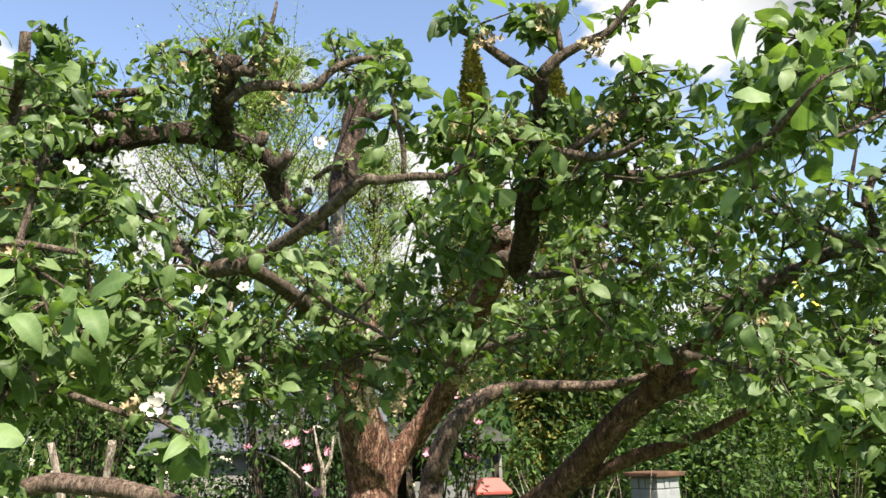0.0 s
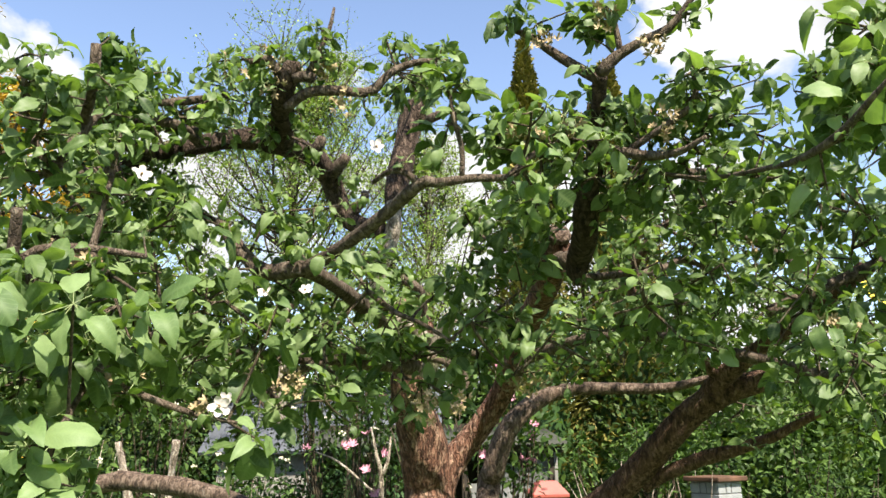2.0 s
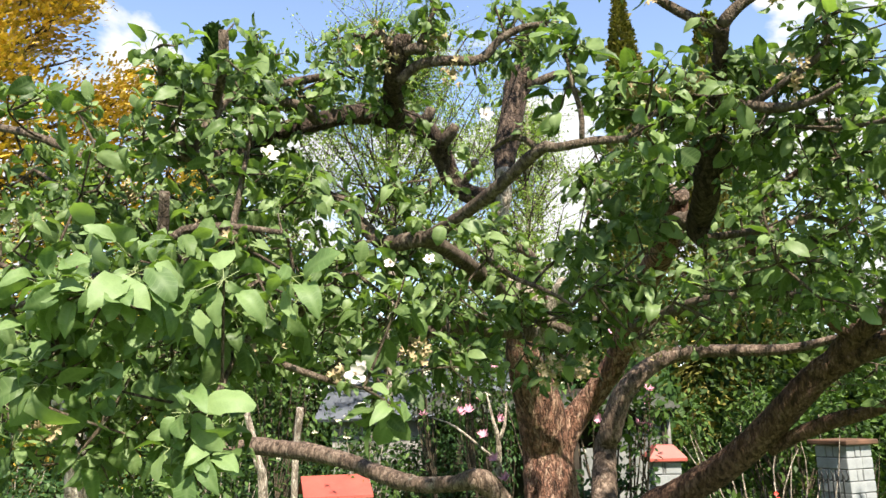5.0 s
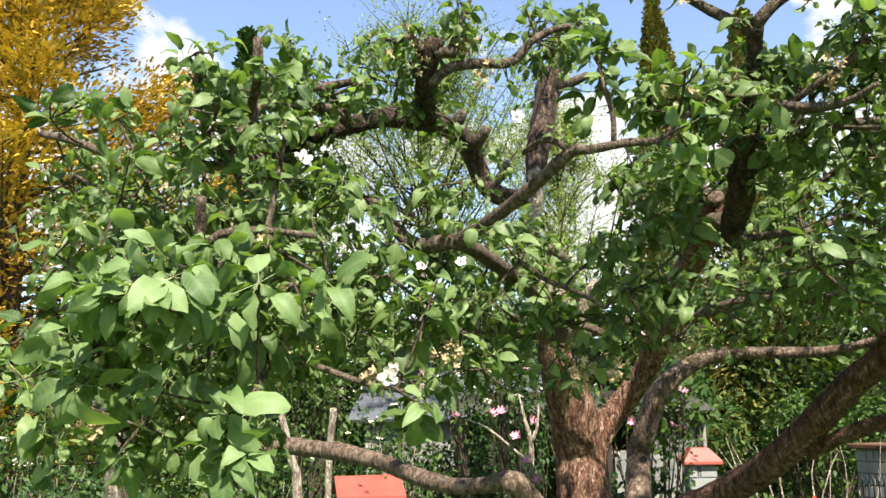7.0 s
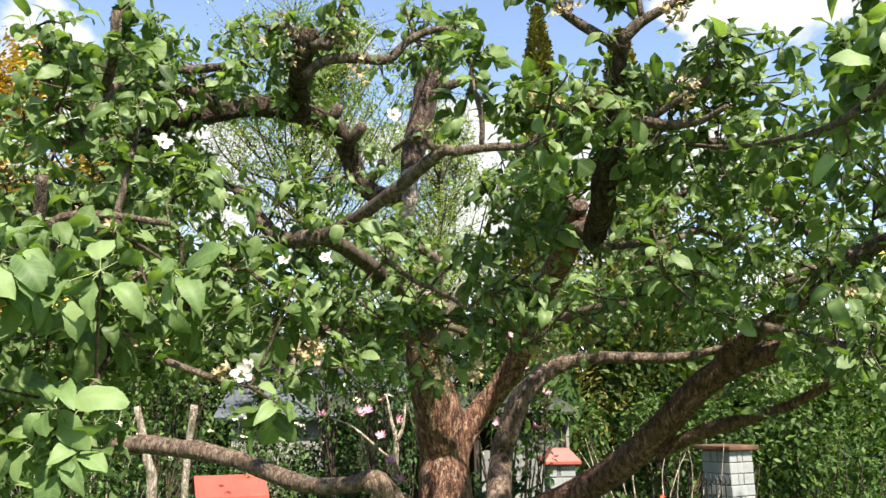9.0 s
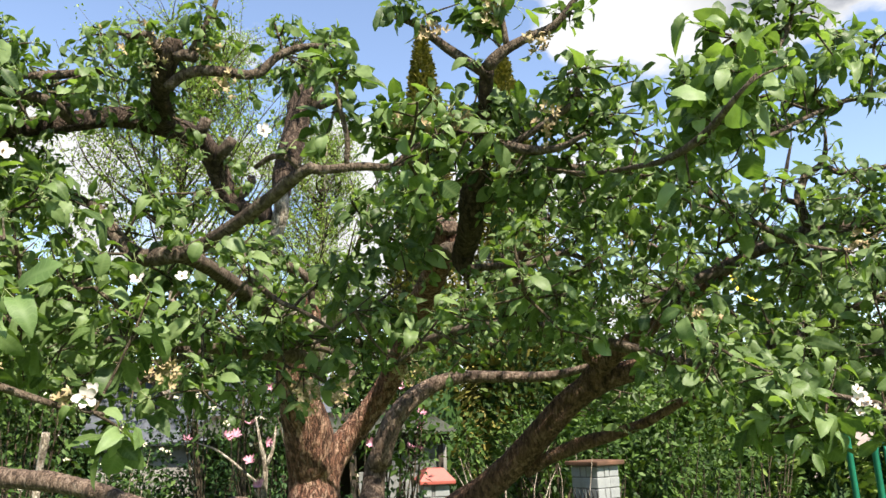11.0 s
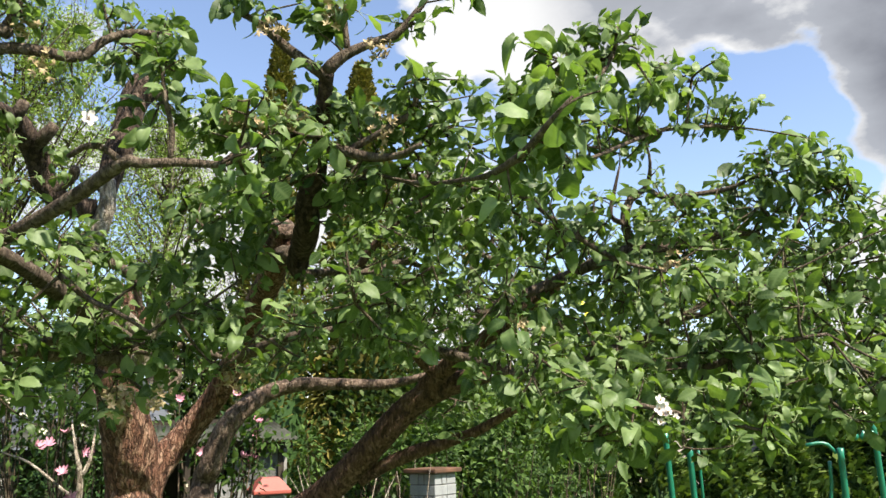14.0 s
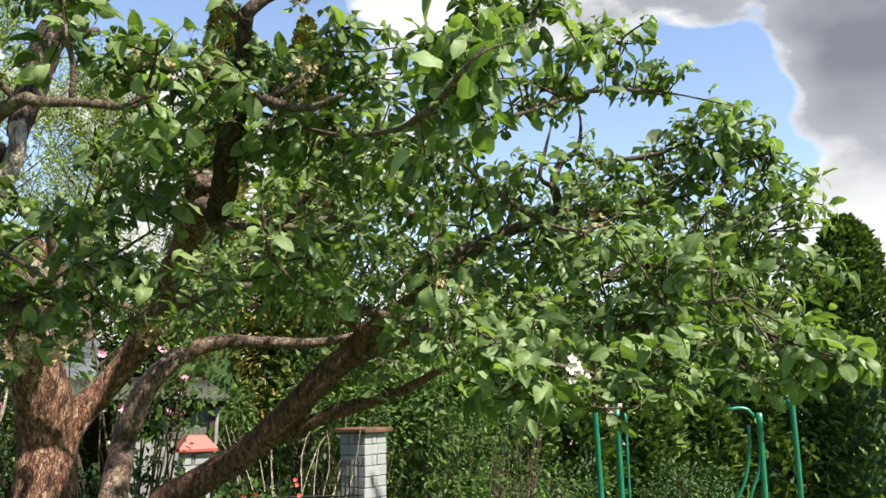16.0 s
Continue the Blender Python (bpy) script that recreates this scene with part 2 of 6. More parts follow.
def part(name, bm, mat, parent, label="", smooth=False):
    me = bpy.data.meshes.new(name)
    bm.to_mesh(me)
    bm.free()
    me.materials.append(mat)
    if smooth:
        me.polygons.foreach_set("use_smooth", [True] * len(me.polygons))
    ob = new(name, me)
    if parent is not None:
        ob.parent = parent
        ob.matrix_parent_inverse = (Matrix.Translation(parent.location) if parent.parent is None else parent.matrix_world).inverted()
    return tagged(ob, label) if label else ob


def box(bm, x0, x1, y0, y1, z0, z1, bevel=0.0):
    geo = bmesh.ops.create_cube(bm, size=1.0, matrix=Matrix.LocRotScale(((x0 + x1) / 2, (y0 + y1) / 2, (z0 + z1) / 2), None, (x1 - x0, y1 - y0, z1 - z0)))
    if bevel:
        es = list({e for v in geo["verts"] for e in v.link_edges})
        bmesh.ops.bevel(bm, geom=es, offset=bevel, segments=2, affect="EDGES", profile=0.5)
    return bm


def spline(pts, step):
    """Points on a smooth curve through pts (x, y, z, r), about step apart."""
    p = np.asarray(pts, float)
    p = np.vstack([2 * p[0] - p[1], p, 2 * p[-1] - p[-2]])
    out = []
    for a, b, c, d in zip(p, p[1:], p[2:], p[3:]):
        n = max(2, int(np.linalg.norm(c[:3] - b[:3]) / step))
        for u in np.arange(n) / n:
            out.append(0.5 * (2 * b + (c - a) * u + (2 * a - 5 * b + 4 * c - d) * u * u + (3 * b - a - 3 * c + d) * u ** 3))
    out.append(p[-2])
    out = np.array(out)
    out[:, 3] = np.maximum(out[:, 3], 0.0012)
    return out


def tube(pts, sides, rough=0.0, freq=18.0, cap=True, knots=0.0):
    """Vertices and faces of a tapered, uneven tube along pts (x, y, z, r)."""
    pts = np.asarray(pts, float)
    tang = np.gradient(pts[:, :3], axis=0)
    tang /= np.linalg.norm(tang, axis=1)[:, None] + 1e-9
    ref = np.array([0.31, 0.17, 0.93]) if abs(tang[0, 2]) < 0.9 else np.array([1.0, 0.1, 0.0])
    verts, faces = [], []
    ang = np.arange(sides) * 2 * np.pi / sides
    for i, (p, t) in enumerate(zip(pts, tang)):
        u = ref - t * (ref @ t)
        u /= np.linalg.norm(u)
        ref = u
        w = np.cross(t, u)
        for a in ang:
            d = np.cos(a) * u + np.sin(a) * w
            r = p[3]
            if rough:
                q = Vector((p[:3] + d * r) * freq)
                r *= 1 + rough * noise.noise(q) + rough * 0.6 * noise.noise(q * 2.7)
                if knots:
                    r *= 1 + knots * max(0.0, noise.noise(Vector((p[:3] + d * r) * 7.0)) - 0.15)
            verts.append(p[:3] + d * r)
    for i in range(len(pts) - 1):
        for j in range(sides):
            k = (j + 1) % sides
            faces.append((i * sides + j, i * sides + k, (i + 1) * sides + k, (i + 1) * sides + j))
    if cap:
        faces.append(tuple(range((len(pts) - 1) * sides, len(pts) * sides)))
        faces.append(tuple(reversed(range(sides))))
    return verts, faces


def fast(name, v, tris, mat, parent=None, uv=None, smooth=True):
    """One mesh of triangles from arrays."""
    v, tris = np.asarray(v, np.float32), np.asarray(tris, np.int32)
    me = bpy.data.meshes.new(name)
    me.vertices.add(len(v))
    me.vertices.foreach_set("co", v.ravel())
    me.loops.add(tris.size)
    me.loops.foreach_set("vertex_index", tris.ravel())
    me.polygons.add(len(tris))
    me.polygons.foreach_set("loop_start", np.arange(0, tris.size, 3, dtype=np.int32))
    me.polygons.foreach_set("loop_total", np.full(len(tris), 3, dtype=np.int32))
    if uv is not None:
        me.uv_layers.new(name="UVMap").data.foreach_set("uv", np.asarray(uv, np.float32)[tris.ravel()].ravel())
    me.materials.append(mat)
    me.polygons.foreach_set("use_smooth", np.full(len(tris), smooth))
    me.update(calc_edges=True)
    ob = new(name, me)
    if parent is not None:
        ob.parent = parent
        ob.matrix_parent_inverse = Matrix.Translation(parent.location).inverted()
    return ob


def triangles(faces):
    return np.array([(q[0], q[k], q[k + 1]) for q in faces for k in range(1, len(q) - 1)], np.int32)


class Heap:
    """Gathers many small pieces into one mesh."""

    def __init__(self):
        self.v, self.f, self.n = [], [], 0

    def add(self, v, f):
        self.v.append(np.asarray(v, float))
        self.f.append((f if isinstance(f, np.ndarray) else triangles(f)) + self.n)
        self.n += len(v)

    def put(self, name, mat, parent=None, label="", kind="stuff", smooth=True):
        if self.n:
            return tagged(fast(name, np.vstack(self.v), np.vstack(self.f), mat, parent, None, smooth), label, kind=kind)


class Swarm:
    """Gathers poses of a few small shapes and turns them into one mesh."""

    def __init__(self, shapes):
        self.shapes = [(v, triangles(f), uv) for v, f, uv in shapes]
        self.m, self.p = [[] for _ in shapes], [[] for _ in shapes]

    def add(self, k, rows, at):
        self.m[k].append(rows)
        self.p[k].append(at)

    def put(self, name, mat, parent=None, label="", kind="stuff"):
        vs, ts, us, n = [], [], [], 0
        for (v, t, uv), m, p in zip(self.shapes, self.m, self.p):
            if not m:
                continue
            w = np.einsum("vi,nij->nvj", v, np.array(m)) + np.array(p)[:, None, :]
            vs.append(w.reshape(-1, 3))
            ts.append((t[None] + (np.arange(len(m)) * len(v))[:, None, None] + n).reshape(-1, 3))
            us.append(np.tile(uv, (len(m), 1)))
            n += len(m) * len(v)
        if n:
            return tagged(fast(name, np.vstack(vs), np.vstack(ts), mat, parent, np.vstack(us)), label, kind=kind)


# ---- leaves ----
def leaf_shape(stations, teeth=0.0, fold=0.28, arc=0.9, wide=0.31, wave=0.03, full=0.95):
    """A leaf blade one unit long from the origin along +y, facing +z, arching down, its halves rounded, with its uv."""
    v, uv, f = [(0, 0, 0)], [(0, 0)], []
    rows = len(stations) + 1
    for i, s in enumerate(stations):
        w = wide * math.sin(math.pi * s ** full) ** 0.66
        if teeth and i % 2:
            w *= 1 + teeth
        z, y = -(1 - math.cos(arc * s)) / arc, math.sin(arc * s) / arc
        for u in (-1, -0.55, 0, 0.55, 1):
            ripple = wave * math.sin(11 * s + 4 * fold + 2.1 * (u > 0)) if abs(u) == 1 else 0.0
            v.append((u * w, y - 0.03 * abs(u), z + fold * w * abs(u) ** 0.6 * (1.25 - 0.45 * abs(u)) + ripple))
            uv.append((u * w, s))
    v.append((0, math.sin(arc) / arc, -(1 - math.cos(arc)) / arc))
    uv.append((0, 1))
    last = len(v) - 1
    f += [(0, k + 2, k + 1) for k in range(4)]
    for i in range(rows - 2):
        a, b = 1 + 5 * i, 6 + 5 * i
        f += [(a + k, a + k + 1, b + k + 1, b + k) for k in range(4)]
    f += [(last - 5 + k, last - 4 + k, last) for k in range(4)]
    return np.array(v, float), f, np.array(uv, float)


STATIONS = (0.12, 0.34, 0.6, 0.82)
LEAF_FORMS = [leaf_shape(STATIONS, 0, fo, cu, wi, wa, fu) for fo, cu, wi, wa, fu in
              ((0.30, 1.0, 0.27, 0.03, 0.95), (0.7, 1.6, 0.26, 0.04, 0.88), (0.15, 0.7, 0.28, 0.05, 1.0), (1.1, 2.0, 0.23, 0.05, 0.95), (-0.3, 1.3, 0.27, 0.04, 0.92), (0.55, 2.3, 0.21, 0.06, 1.0), (0.9, 0.5, 0.22, 0.07, 0.9))]
rng = np.random.default_rng(7)


def frame_of(way, up):
    """Rows: side, way, up."""
    way = way / (np.linalg.norm(way) + 1e-9)
    side = np.cross(way, up)
    n = np.linalg.norm(side)
    side = side / n if n > 1e-6 else np.array([1.0, 0, 0])
    return np.array([side, way, np.cross(side, way)])


def rosette(at, axis, count, length, spread=1.0):
    """Leaf poses (place, rows, length) of one spur's tuft of leaves."""
    out = []
    axis = axis / np.linalg.norm(axis)
    base = frame_of(axis, np.array([0.2, 0.1, 1.0]) if abs(axis[2]) < 0.9 else np.array([1.0, 0, 0]))
    a0 = rng.uniform(0, 6.28)
    for i in range(count):
        a = a0 + i * 2.4 + rng.normal(0, 0.3)
        open_ = rng.uniform(0.55, 1.35) * spread
        d = base[1] * math.cos(open_) + (base[0] * math.cos(a) + base[2] * math.sin(a)) * math.sin(open_)
        d = d + np.array([0, 0, -0.12])
        d /= np.linalg.norm(d)
        size = 1.22 * length * rng.uniform(0.6, 1.2) * (0.55 + 0.4 * open_)
        start = at + d * size * rng.uniform(0.25, 0.5) + base[1] * rng.uniform(-0.02, 0.015)
        tilt = d + np.array([0, 0, -rng.uniform(-0.5, 1.15)])
        up = np.array([rng.normal(0, 0.9), rng.normal(0, 0.8) - 0.25, 1.0])
        out.append((at, start, frame_of(tilt, up), size))
    return out


# ---- apple trees ----
class Tree:
    def __init__(self, holder_ob):
        self.ob, self.samples, self.twigs, self.leaves, self.stalks, self.near = holder_ob, [], Heap(), Swarm(LEAF_FORMS), Heap(), []


LIMB_SKIN = {"trunk": (40, 0.05, 30.0, 0.03), "stem": (28, 0.06, 30.0, 0.05), "limb": (16, 0.09, 24.0, 0.4), "branch": (10, 0.09, 30.0, 0.3)}


def limb(tree, name, pts, mat=None, leafy=True):
    sides, rough, freq, knots = LIMB_SKIN[name]
    s = spline(pts, 0.014 if name != "branch" else 0.02)
    v, f = tube(s, sides, rough, freq, True, knots)
    mat = mat or tree.skin.get(name, BARK_GREY)
    raw(name, v, f, mat, tree.ob)
    if name not in ("trunk", "stem") and leafy:
        tree.samples.append(s[::3])


def twig(tree, a, b, r0, r1, sag=0.12):
    a, b = np.asarray(a, float), np.asarray(b, float)
    n = np.linalg.norm(b - a)
    m = (a + b) / 2 + rng.normal(0, sag * n * 0.5, 3) + np.array([0, 0, -sag * n * 0.3])
    u = np.linspace(0, 1, 5)[:, None]
    p = (1 - u) ** 2 * a + 2 * u * (1 - u) * m + u * u * b
    r = r0 + (r1 - r0) * u
    v, f = tube(np.hstack([p, r]), 5, 0, 1, False)
    tree.twigs.add(v, f)
    return p


STALK_FACES = triangles([(0, 1, 4, 3), (1, 2, 5, 4), (2, 0, 3, 5)])


def put_leaf(tree, at, start, rows, size, near=False):
    if near and len(tree.near) < 300:
        tree.near.append((start, rows, size))
    else:
        stretch = np.array([rng.uniform(0.8, 1.15), 1, rng.uniform(0.5, 1.4)]) * size
        tree.leaves.add(int(rng.integers(len(LEAF_FORMS))), stretch[:, None] * rows, start)
    side = rows[0] * 0.0011
    lift = rows[2] * 0.0011
    tree.stalks.add([at + side, at - side, at + lift, start + side, start - side, start + lift], STALK_FACES)


def tuft(tree, p, q, leaf, near=False):
    """A spur at p with its rosette; q is where its twig comes from."""
    way = p - q
    if np.linalg.norm(way) > 0.015:
        twig(tree, q, p, 0.003, 0.002)
    axis = way / (np.linalg.norm(way) + 1e-6) * 0.6 + np.array([0, 0, 0.7]) + rng.normal(0, 0.3, 3)
    for pose_ in rosette(p, axis, int(rng.integers(4, 9)), leaf * rng.choice((0.7, 0.8, 0.9, 1.0, 1.25))):
        put_leaf(tree, *pose_, near)


def clump(tree, count, at, size, leaf=0.056, near=False):
    """Tufts of leaves in an ellipsoid, each on a twig that runs back to the nearest branch."""
    count = int(count * (1.0 if near else DENSITY))
    at, size = np.array(at), np.array(size)
    d = rng.normal(0, 1, (count, 3))
    d = d / np.linalg.norm(d, axis=1)[:, None] * rng.uniform(0, 1, count)[:, None] ** 0.42
    tips = at + d * size
    for h in range(max(1, count // 6)):
        p = tips[h]
        bones = np.vstack(tree.samples)[:, :3]
        k = int(np.argmin(np.linalg.norm(bones - p, axis=1)))
        line = twig(tree, bones[k], p, 0.0055, 0.003)
        tree.samples.append(np.hstack([line[1:], np.full((4, 1), 0.004)]))
    bones = np.vstack(tree.samples)[:, :3]
    for p in tips:
        tuft(tree, p, bones[int(np.argmin(np.linalg.norm(bones - p, axis=1)))], leaf, near)


def sprig(tree, at, count, length, axis=(0.0, -0.5, 0.5)):
    """One large rosette of separate leaves at the end of a shoot."""
    at = np.array(at, float)
    bones = np.vstack(tree.samples)[:, :3]
    twig(tree, bones[int(np.argmin(np.linalg.norm(bones - at, axis=1)))], at, 0.004, 0.0025)
    for pose_ in rosette(at, np.array(axis) + rng.normal(0, 0.3, 3), count, length, 1.15):
        put_leaf(tree, *pose_, True)


def spurs(tree, per_metre, leaf=0.046):
    """Short leafy spurs all along the thinner wood."""
    for line in list(tree.samples):
        long = np.linalg.norm(np.diff(line[:, :3], axis=0), axis=1).sum()
        for _ in range(int(per_metre * long)):
            b = line[int(rng.integers(len(line)))]
            if b[3] > 0.03:
                continue
            d = rng.normal(0, 1, 3) + np.array([0, 0, 0.5])
            d /= np.linalg.norm(d)
            tuft(tree, b[:3] + d * (b[3] + rng.uniform(0.015, 0.09)), b[:3], leaf)


def dress(tree, pts, per_metre, leaf=0.042, above=0.5):
    """Leafy spurs on thick old wood, mostly on its upper side."""
    line = spline(pts, 0.02)
    long = np.linalg.norm(np.diff(line[:, :3], axis=0), axis=1).sum()
    for _ in range(int(per_metre * long)):
        b = line[int(rng.integers(len(line)))]
        d = rng.normal(0, 1, 3) + np.array([0, 0, above])
        d /= np.linalg.norm(d)
        tuft(tree, b[:3] + d * (b[3] + rng.uniform(0.02, 0.10)), b[:3] + d * b[3] * 0.8, leaf)


def finish(tree, leaf_label):
    tree.twigs.put("twigwork", TWIG, tree.ob)
    tree.leaves.put("foliage", LEAF, tree.ob, leaf_label)
    tree.stalks.put("stalkwork", STALK, tree.ob)
    shapes = []
    for fo, cu, wi in ((0.3, 1.1, 0.28), (0.75, 1.7, 0.22), (-0.25, 1.3, 0.27), (0.5, 2.2, 0.19), (0.15, 0.7, 0.26), (0.95, 1.4, 0.20)):
        shapes.append(leaf_shape((0.05, 0.14, 0.25, 0.37, 0.5, 0.62, 0.74, 0.85, 0.94), 0.05, fo, cu, wi, 0.045))
    meshes = []
    for start, rows, size in tree.near:
        k = int(rng.integers(6))
        if len(meshes) <= k or meshes[k] is None:
            while len(meshes) <= k:
                meshes.append(None)
            ob = raw("leaf", *shapes[k][:2], LEAF_NEAR, None, shapes[k][2])
            meshes[k] = ob.data
        else:
            ob = new("leaf", meshes[k])
        ob.parent = tree.ob
        m = Matrix(rows.T.tolist()).to_4x4()
        m.translation = Vector(start) - tree.ob.location
        ob.matrix_basis = m @ Matrix.Diagonal((size, size, size, 1))


DENSITY = 1.35
tree_a = Tree(holder("apple_tree", (-0.27, 3.62, 0), "old gnarled apple tree with flaking red-brown bark and fading white blossom", "tree"))
tree_b = Tree(holder("apple_tree", (-0.35, 4.2, 0), "leaning old apple tree with dark bark and a sawn-off limb", "tree"))
tree_a.skin = {"trunk": BARK_RED, "stem": BARK_RED, "limb": BARK_GREY, "branch": BARK_GREY}
tree_b.skin = {"trunk": BARK_DARK, "limb": BARK_DARK, "branch": BARK_GREY}
limb(tree_a, 'trunk', [(-0.260, 3.620, -0.050, 0.24), (-0.270, 3.620, 0.150, 0.18), (-0.290, 3.600, 0.600, 0.15), (-0.341, 3.845, 1.423, 0.12), (-0.349, 3.810, 1.529, 0.117), (-0.359, 3.776, 1.629, 0.113), (-0.378, 3.733, 1.729, 0.106), (-0.401, 3.685, 1.815, 0.092), (-0.423, 3.630, 1.924, 0.078), (-0.408, 3.573, 2.018, 0.066), (-0.355, 3.503, 2.134, 0.052), (-0.331, 3.490, 2.169, 0.047), (-0.375, 3.441, 2.228, 0.043), (-0.423, 3.396, 2.276, 0.043)])
limb(tree_a, 'limb', [(-0.271, 3.421, 2.019, 0.040), (-0.345, 3.322, 2.122, 0.039), (-0.438, 3.198, 2.182, 0.036), (-0.490, 3.123, 2.243, 0.033), (-0.475, 3.084, 2.342, 0.031), (-0.438, 3.069, 2.443, 0.030), (-0.411, 3.052, 2.545, 0.029), (-0.418, 3.053, 2.631, 0.030)], BARK_PALE, False)
limb(tree_a, 'limb', [(-0.417, 3.072, 2.593, 0.035), (-0.411, 3.100, 2.707, 0.045), (-0.386, 3.145, 2.860, 0.051), (-0.353, 3.187, 3.031, 0.052), (-0.317, 3.199, 3.152, 0.048), (-0.295, 3.211, 3.264, 0.030)], BARK_ROUGH, False)
limb(tree_a, 'stem', [(-0.308, 3.838, 1.427, 0.085), (-0.262, 3.846, 1.530, 0.072), (-0.183, 3.849, 1.634, 0.062), (-0.081, 3.822, 1.754, 0.057), (0.034, 3.738, 1.925, 0.055), (0.133, 3.463, 2.164, 0.054), (0.198, 2.959, 2.254, 0.05), (0.216, 2.800, 2.330, 0.050), (0.222, 2.760, 2.375, 0.046), (0.224, 2.745, 2.392, 0.034)], BARK_RED, False)
limb(tree_a, 'branch', [(0.222, 2.757, 2.372, 0.048), (0.223, 2.742, 2.390, 0.050), (0.224, 2.730, 2.402, 0.040)], BARK_BROWN, False)
limb(tree_a, 'branch', [(0.214, 2.800, 2.300, 0.036), (0.262, 2.660, 2.270, 0.034)], BARK_GREY, False)
limb(tree_a, 'branch', [(0.277, 2.600, 2.255, 0.016), (0.284, 2.590, 2.190, 0.009), (0.286, 2.585, 2.120, 0.005)], leafy=False)
limb(tree_a, 'stem', [(-0.120, 3.800, 0.000, 0.11), (-0.120, 3.900, 0.700, 0.085), (-0.074, 4.412, 1.385, 0.063), (-0.034, 4.367, 1.531, 0.060), (0.029, 4.363, 1.703, 0.057), (0.127, 4.365, 1.819, 0.052), (0.255, 4.422, 1.905, 0.045), (0.409, 4.411, 1.945, 0.038), (0.580, 4.386, 1.945, 0.033), (0.887, 4.283, 1.934, 0.027), (1.102, 4.123, 1.972, 0.017)], BARK_BROWN, False)
limb(tree_a, 'limb', [(0.283, 2.620, 2.175, 0.014), (0.272, 2.620, 2.215, 0.034), (0.280, 2.600, 2.262, 0.040), (0.288, 2.461, 2.304, 0.042), (0.283, 2.369, 2.382, 0.036), (0.302, 2.261, 2.468, 0.03), (0.303, 2.134, 2.555, 0.021), (0.300, 2.007, 2.648, 0.021)], BARK_ROUGH, False)
limb(tree_a, 'branch', [(0.300, 2.011, 2.632, 0.017), (0.233, 2.012, 2.678, 0.014), (0.157, 2.010, 2.735, 0.012), (0.103, 2.009, 2.780, 0.01), (0.035, 2.013, 2.810, 0.006)])
limb(tree_a, 'branch', [(0.300, 2.008, 2.645, 0.02), (0.336, 1.992, 2.684, 0.017), (0.406, 1.971, 2.719, 0.013), (0.484, 1.950, 2.748, 0.011), (0.534, 1.928, 2.803, 0.009), (0.574, 1.908, 2.857, 0.006), (0.600, 1.888, 2.919, 0.004)])
limb(tree_a, 'branch', [(0.356, 1.985, 2.699, 0.01), (0.345, 1.969, 2.771, 0.008), (0.334, 1.956, 2.833, 0.005)])
limb(tree_a, 'branch', [(0.304, 2.178, 2.507, 0.012), (0.346, 2.100, 2.455, 0.014), (0.426, 2.044, 2.415, 0.013), (0.494, 1.983, 2.402, 0.01), (0.544, 1.919, 2.415, 0.006)])
limb(tree_a, 'branch', [(0.300, 2.394, 2.353, 0.016), (0.389, 2.369, 2.394, 0.014), (0.459, 2.393, 2.458, 0.018), (0.550, 2.421, 2.490, 0.018), (0.685, 2.495, 2.519, 0.014), (0.869, 2.565, 2.530, 0.009)])
limb(tree_a, 'branch', [(0.297, 2.146, 2.515, 0.012), (0.205, 2.069, 2.467, 0.01), (0.123, 1.992, 2.412, 0.008), (0.063, 1.908, 2.373, 0.005)])
limb(tree_a, 'branch', [(0.283, 2.594, 2.192, 0.013), (0.433, 2.716, 2.227, 0.013), (0.588, 2.887, 2.273, 0.013), (0.738, 3.052, 2.347, 0.013), (0.878, 3.139, 2.319, 0.009), (1.021, 3.132, 2.245, 0.005)])
limb(tree_a, 'branch', [(0.305, 2.256, 2.485, 0.006), (0.537, 2.041, 2.347, 0.006), (0.619, 1.687, 2.245, 0.006), (0.600, 1.444, 2.184, 0.008), (0.619, 1.335, 2.189, 0.008), (0.629, 1.245, 2.209, 0.005), (0.660, 1.209, 2.244, 0.003)])
limb(tree_a, 'branch', [(0.869, 2.565, 2.530, 0.009), (1.006, 2.405, 2.447, 0.011), (1.100, 2.378, 2.365, 0.01), (1.204, 2.359, 2.283, 0.009), (1.311, 2.309, 2.201, 0.007), (1.448, 2.245, 2.154, 0.004)])
limb(tree_a, 'limb', [(-0.333, 3.279, 2.043, 0.032), (-0.397, 2.999, 2.080, 0.031), (-0.449, 2.669, 2.114, 0.027), (-0.504, 2.413, 2.143, 0.024), (-0.570, 2.219, 2.163, 0.025), (-0.692, 2.267, 2.168, 0.026), (-0.777, 2.322, 2.225, 0.023), (-0.910, 2.419, 2.379, 0.02)])
limb(tree_a, 'limb', [(-0.577, 2.218, 2.160, 0.022), (-0.469, 2.129, 2.188, 0.019), (-0.318, 1.990, 2.241, 0.018), (-0.193, 1.877, 2.299, 0.015), (-0.150, 1.865, 2.296, 0.012), (-0.058, 1.870, 2.307, 0.011), (0.026, 1.885, 2.312, 0.009), (0.083, 1.890, 2.338, 0.005)], leafy=False)
limb(tree_a, 'branch', [(-0.193, 1.878, 2.295, 0.009), (-0.227, 1.865, 2.325, 0.008), (-0.270, 1.875, 2.337, 0.008), (-0.321, 1.920, 2.323, 0.006)])
limb(tree_a, 'branch', [(-0.086, 1.865, 2.307, 0.007), (-0.084, 1.850, 2.377, 0.007), (-0.104, 1.828, 2.460, 0.006), (-0.109, 1.815, 2.516, 0.004)])
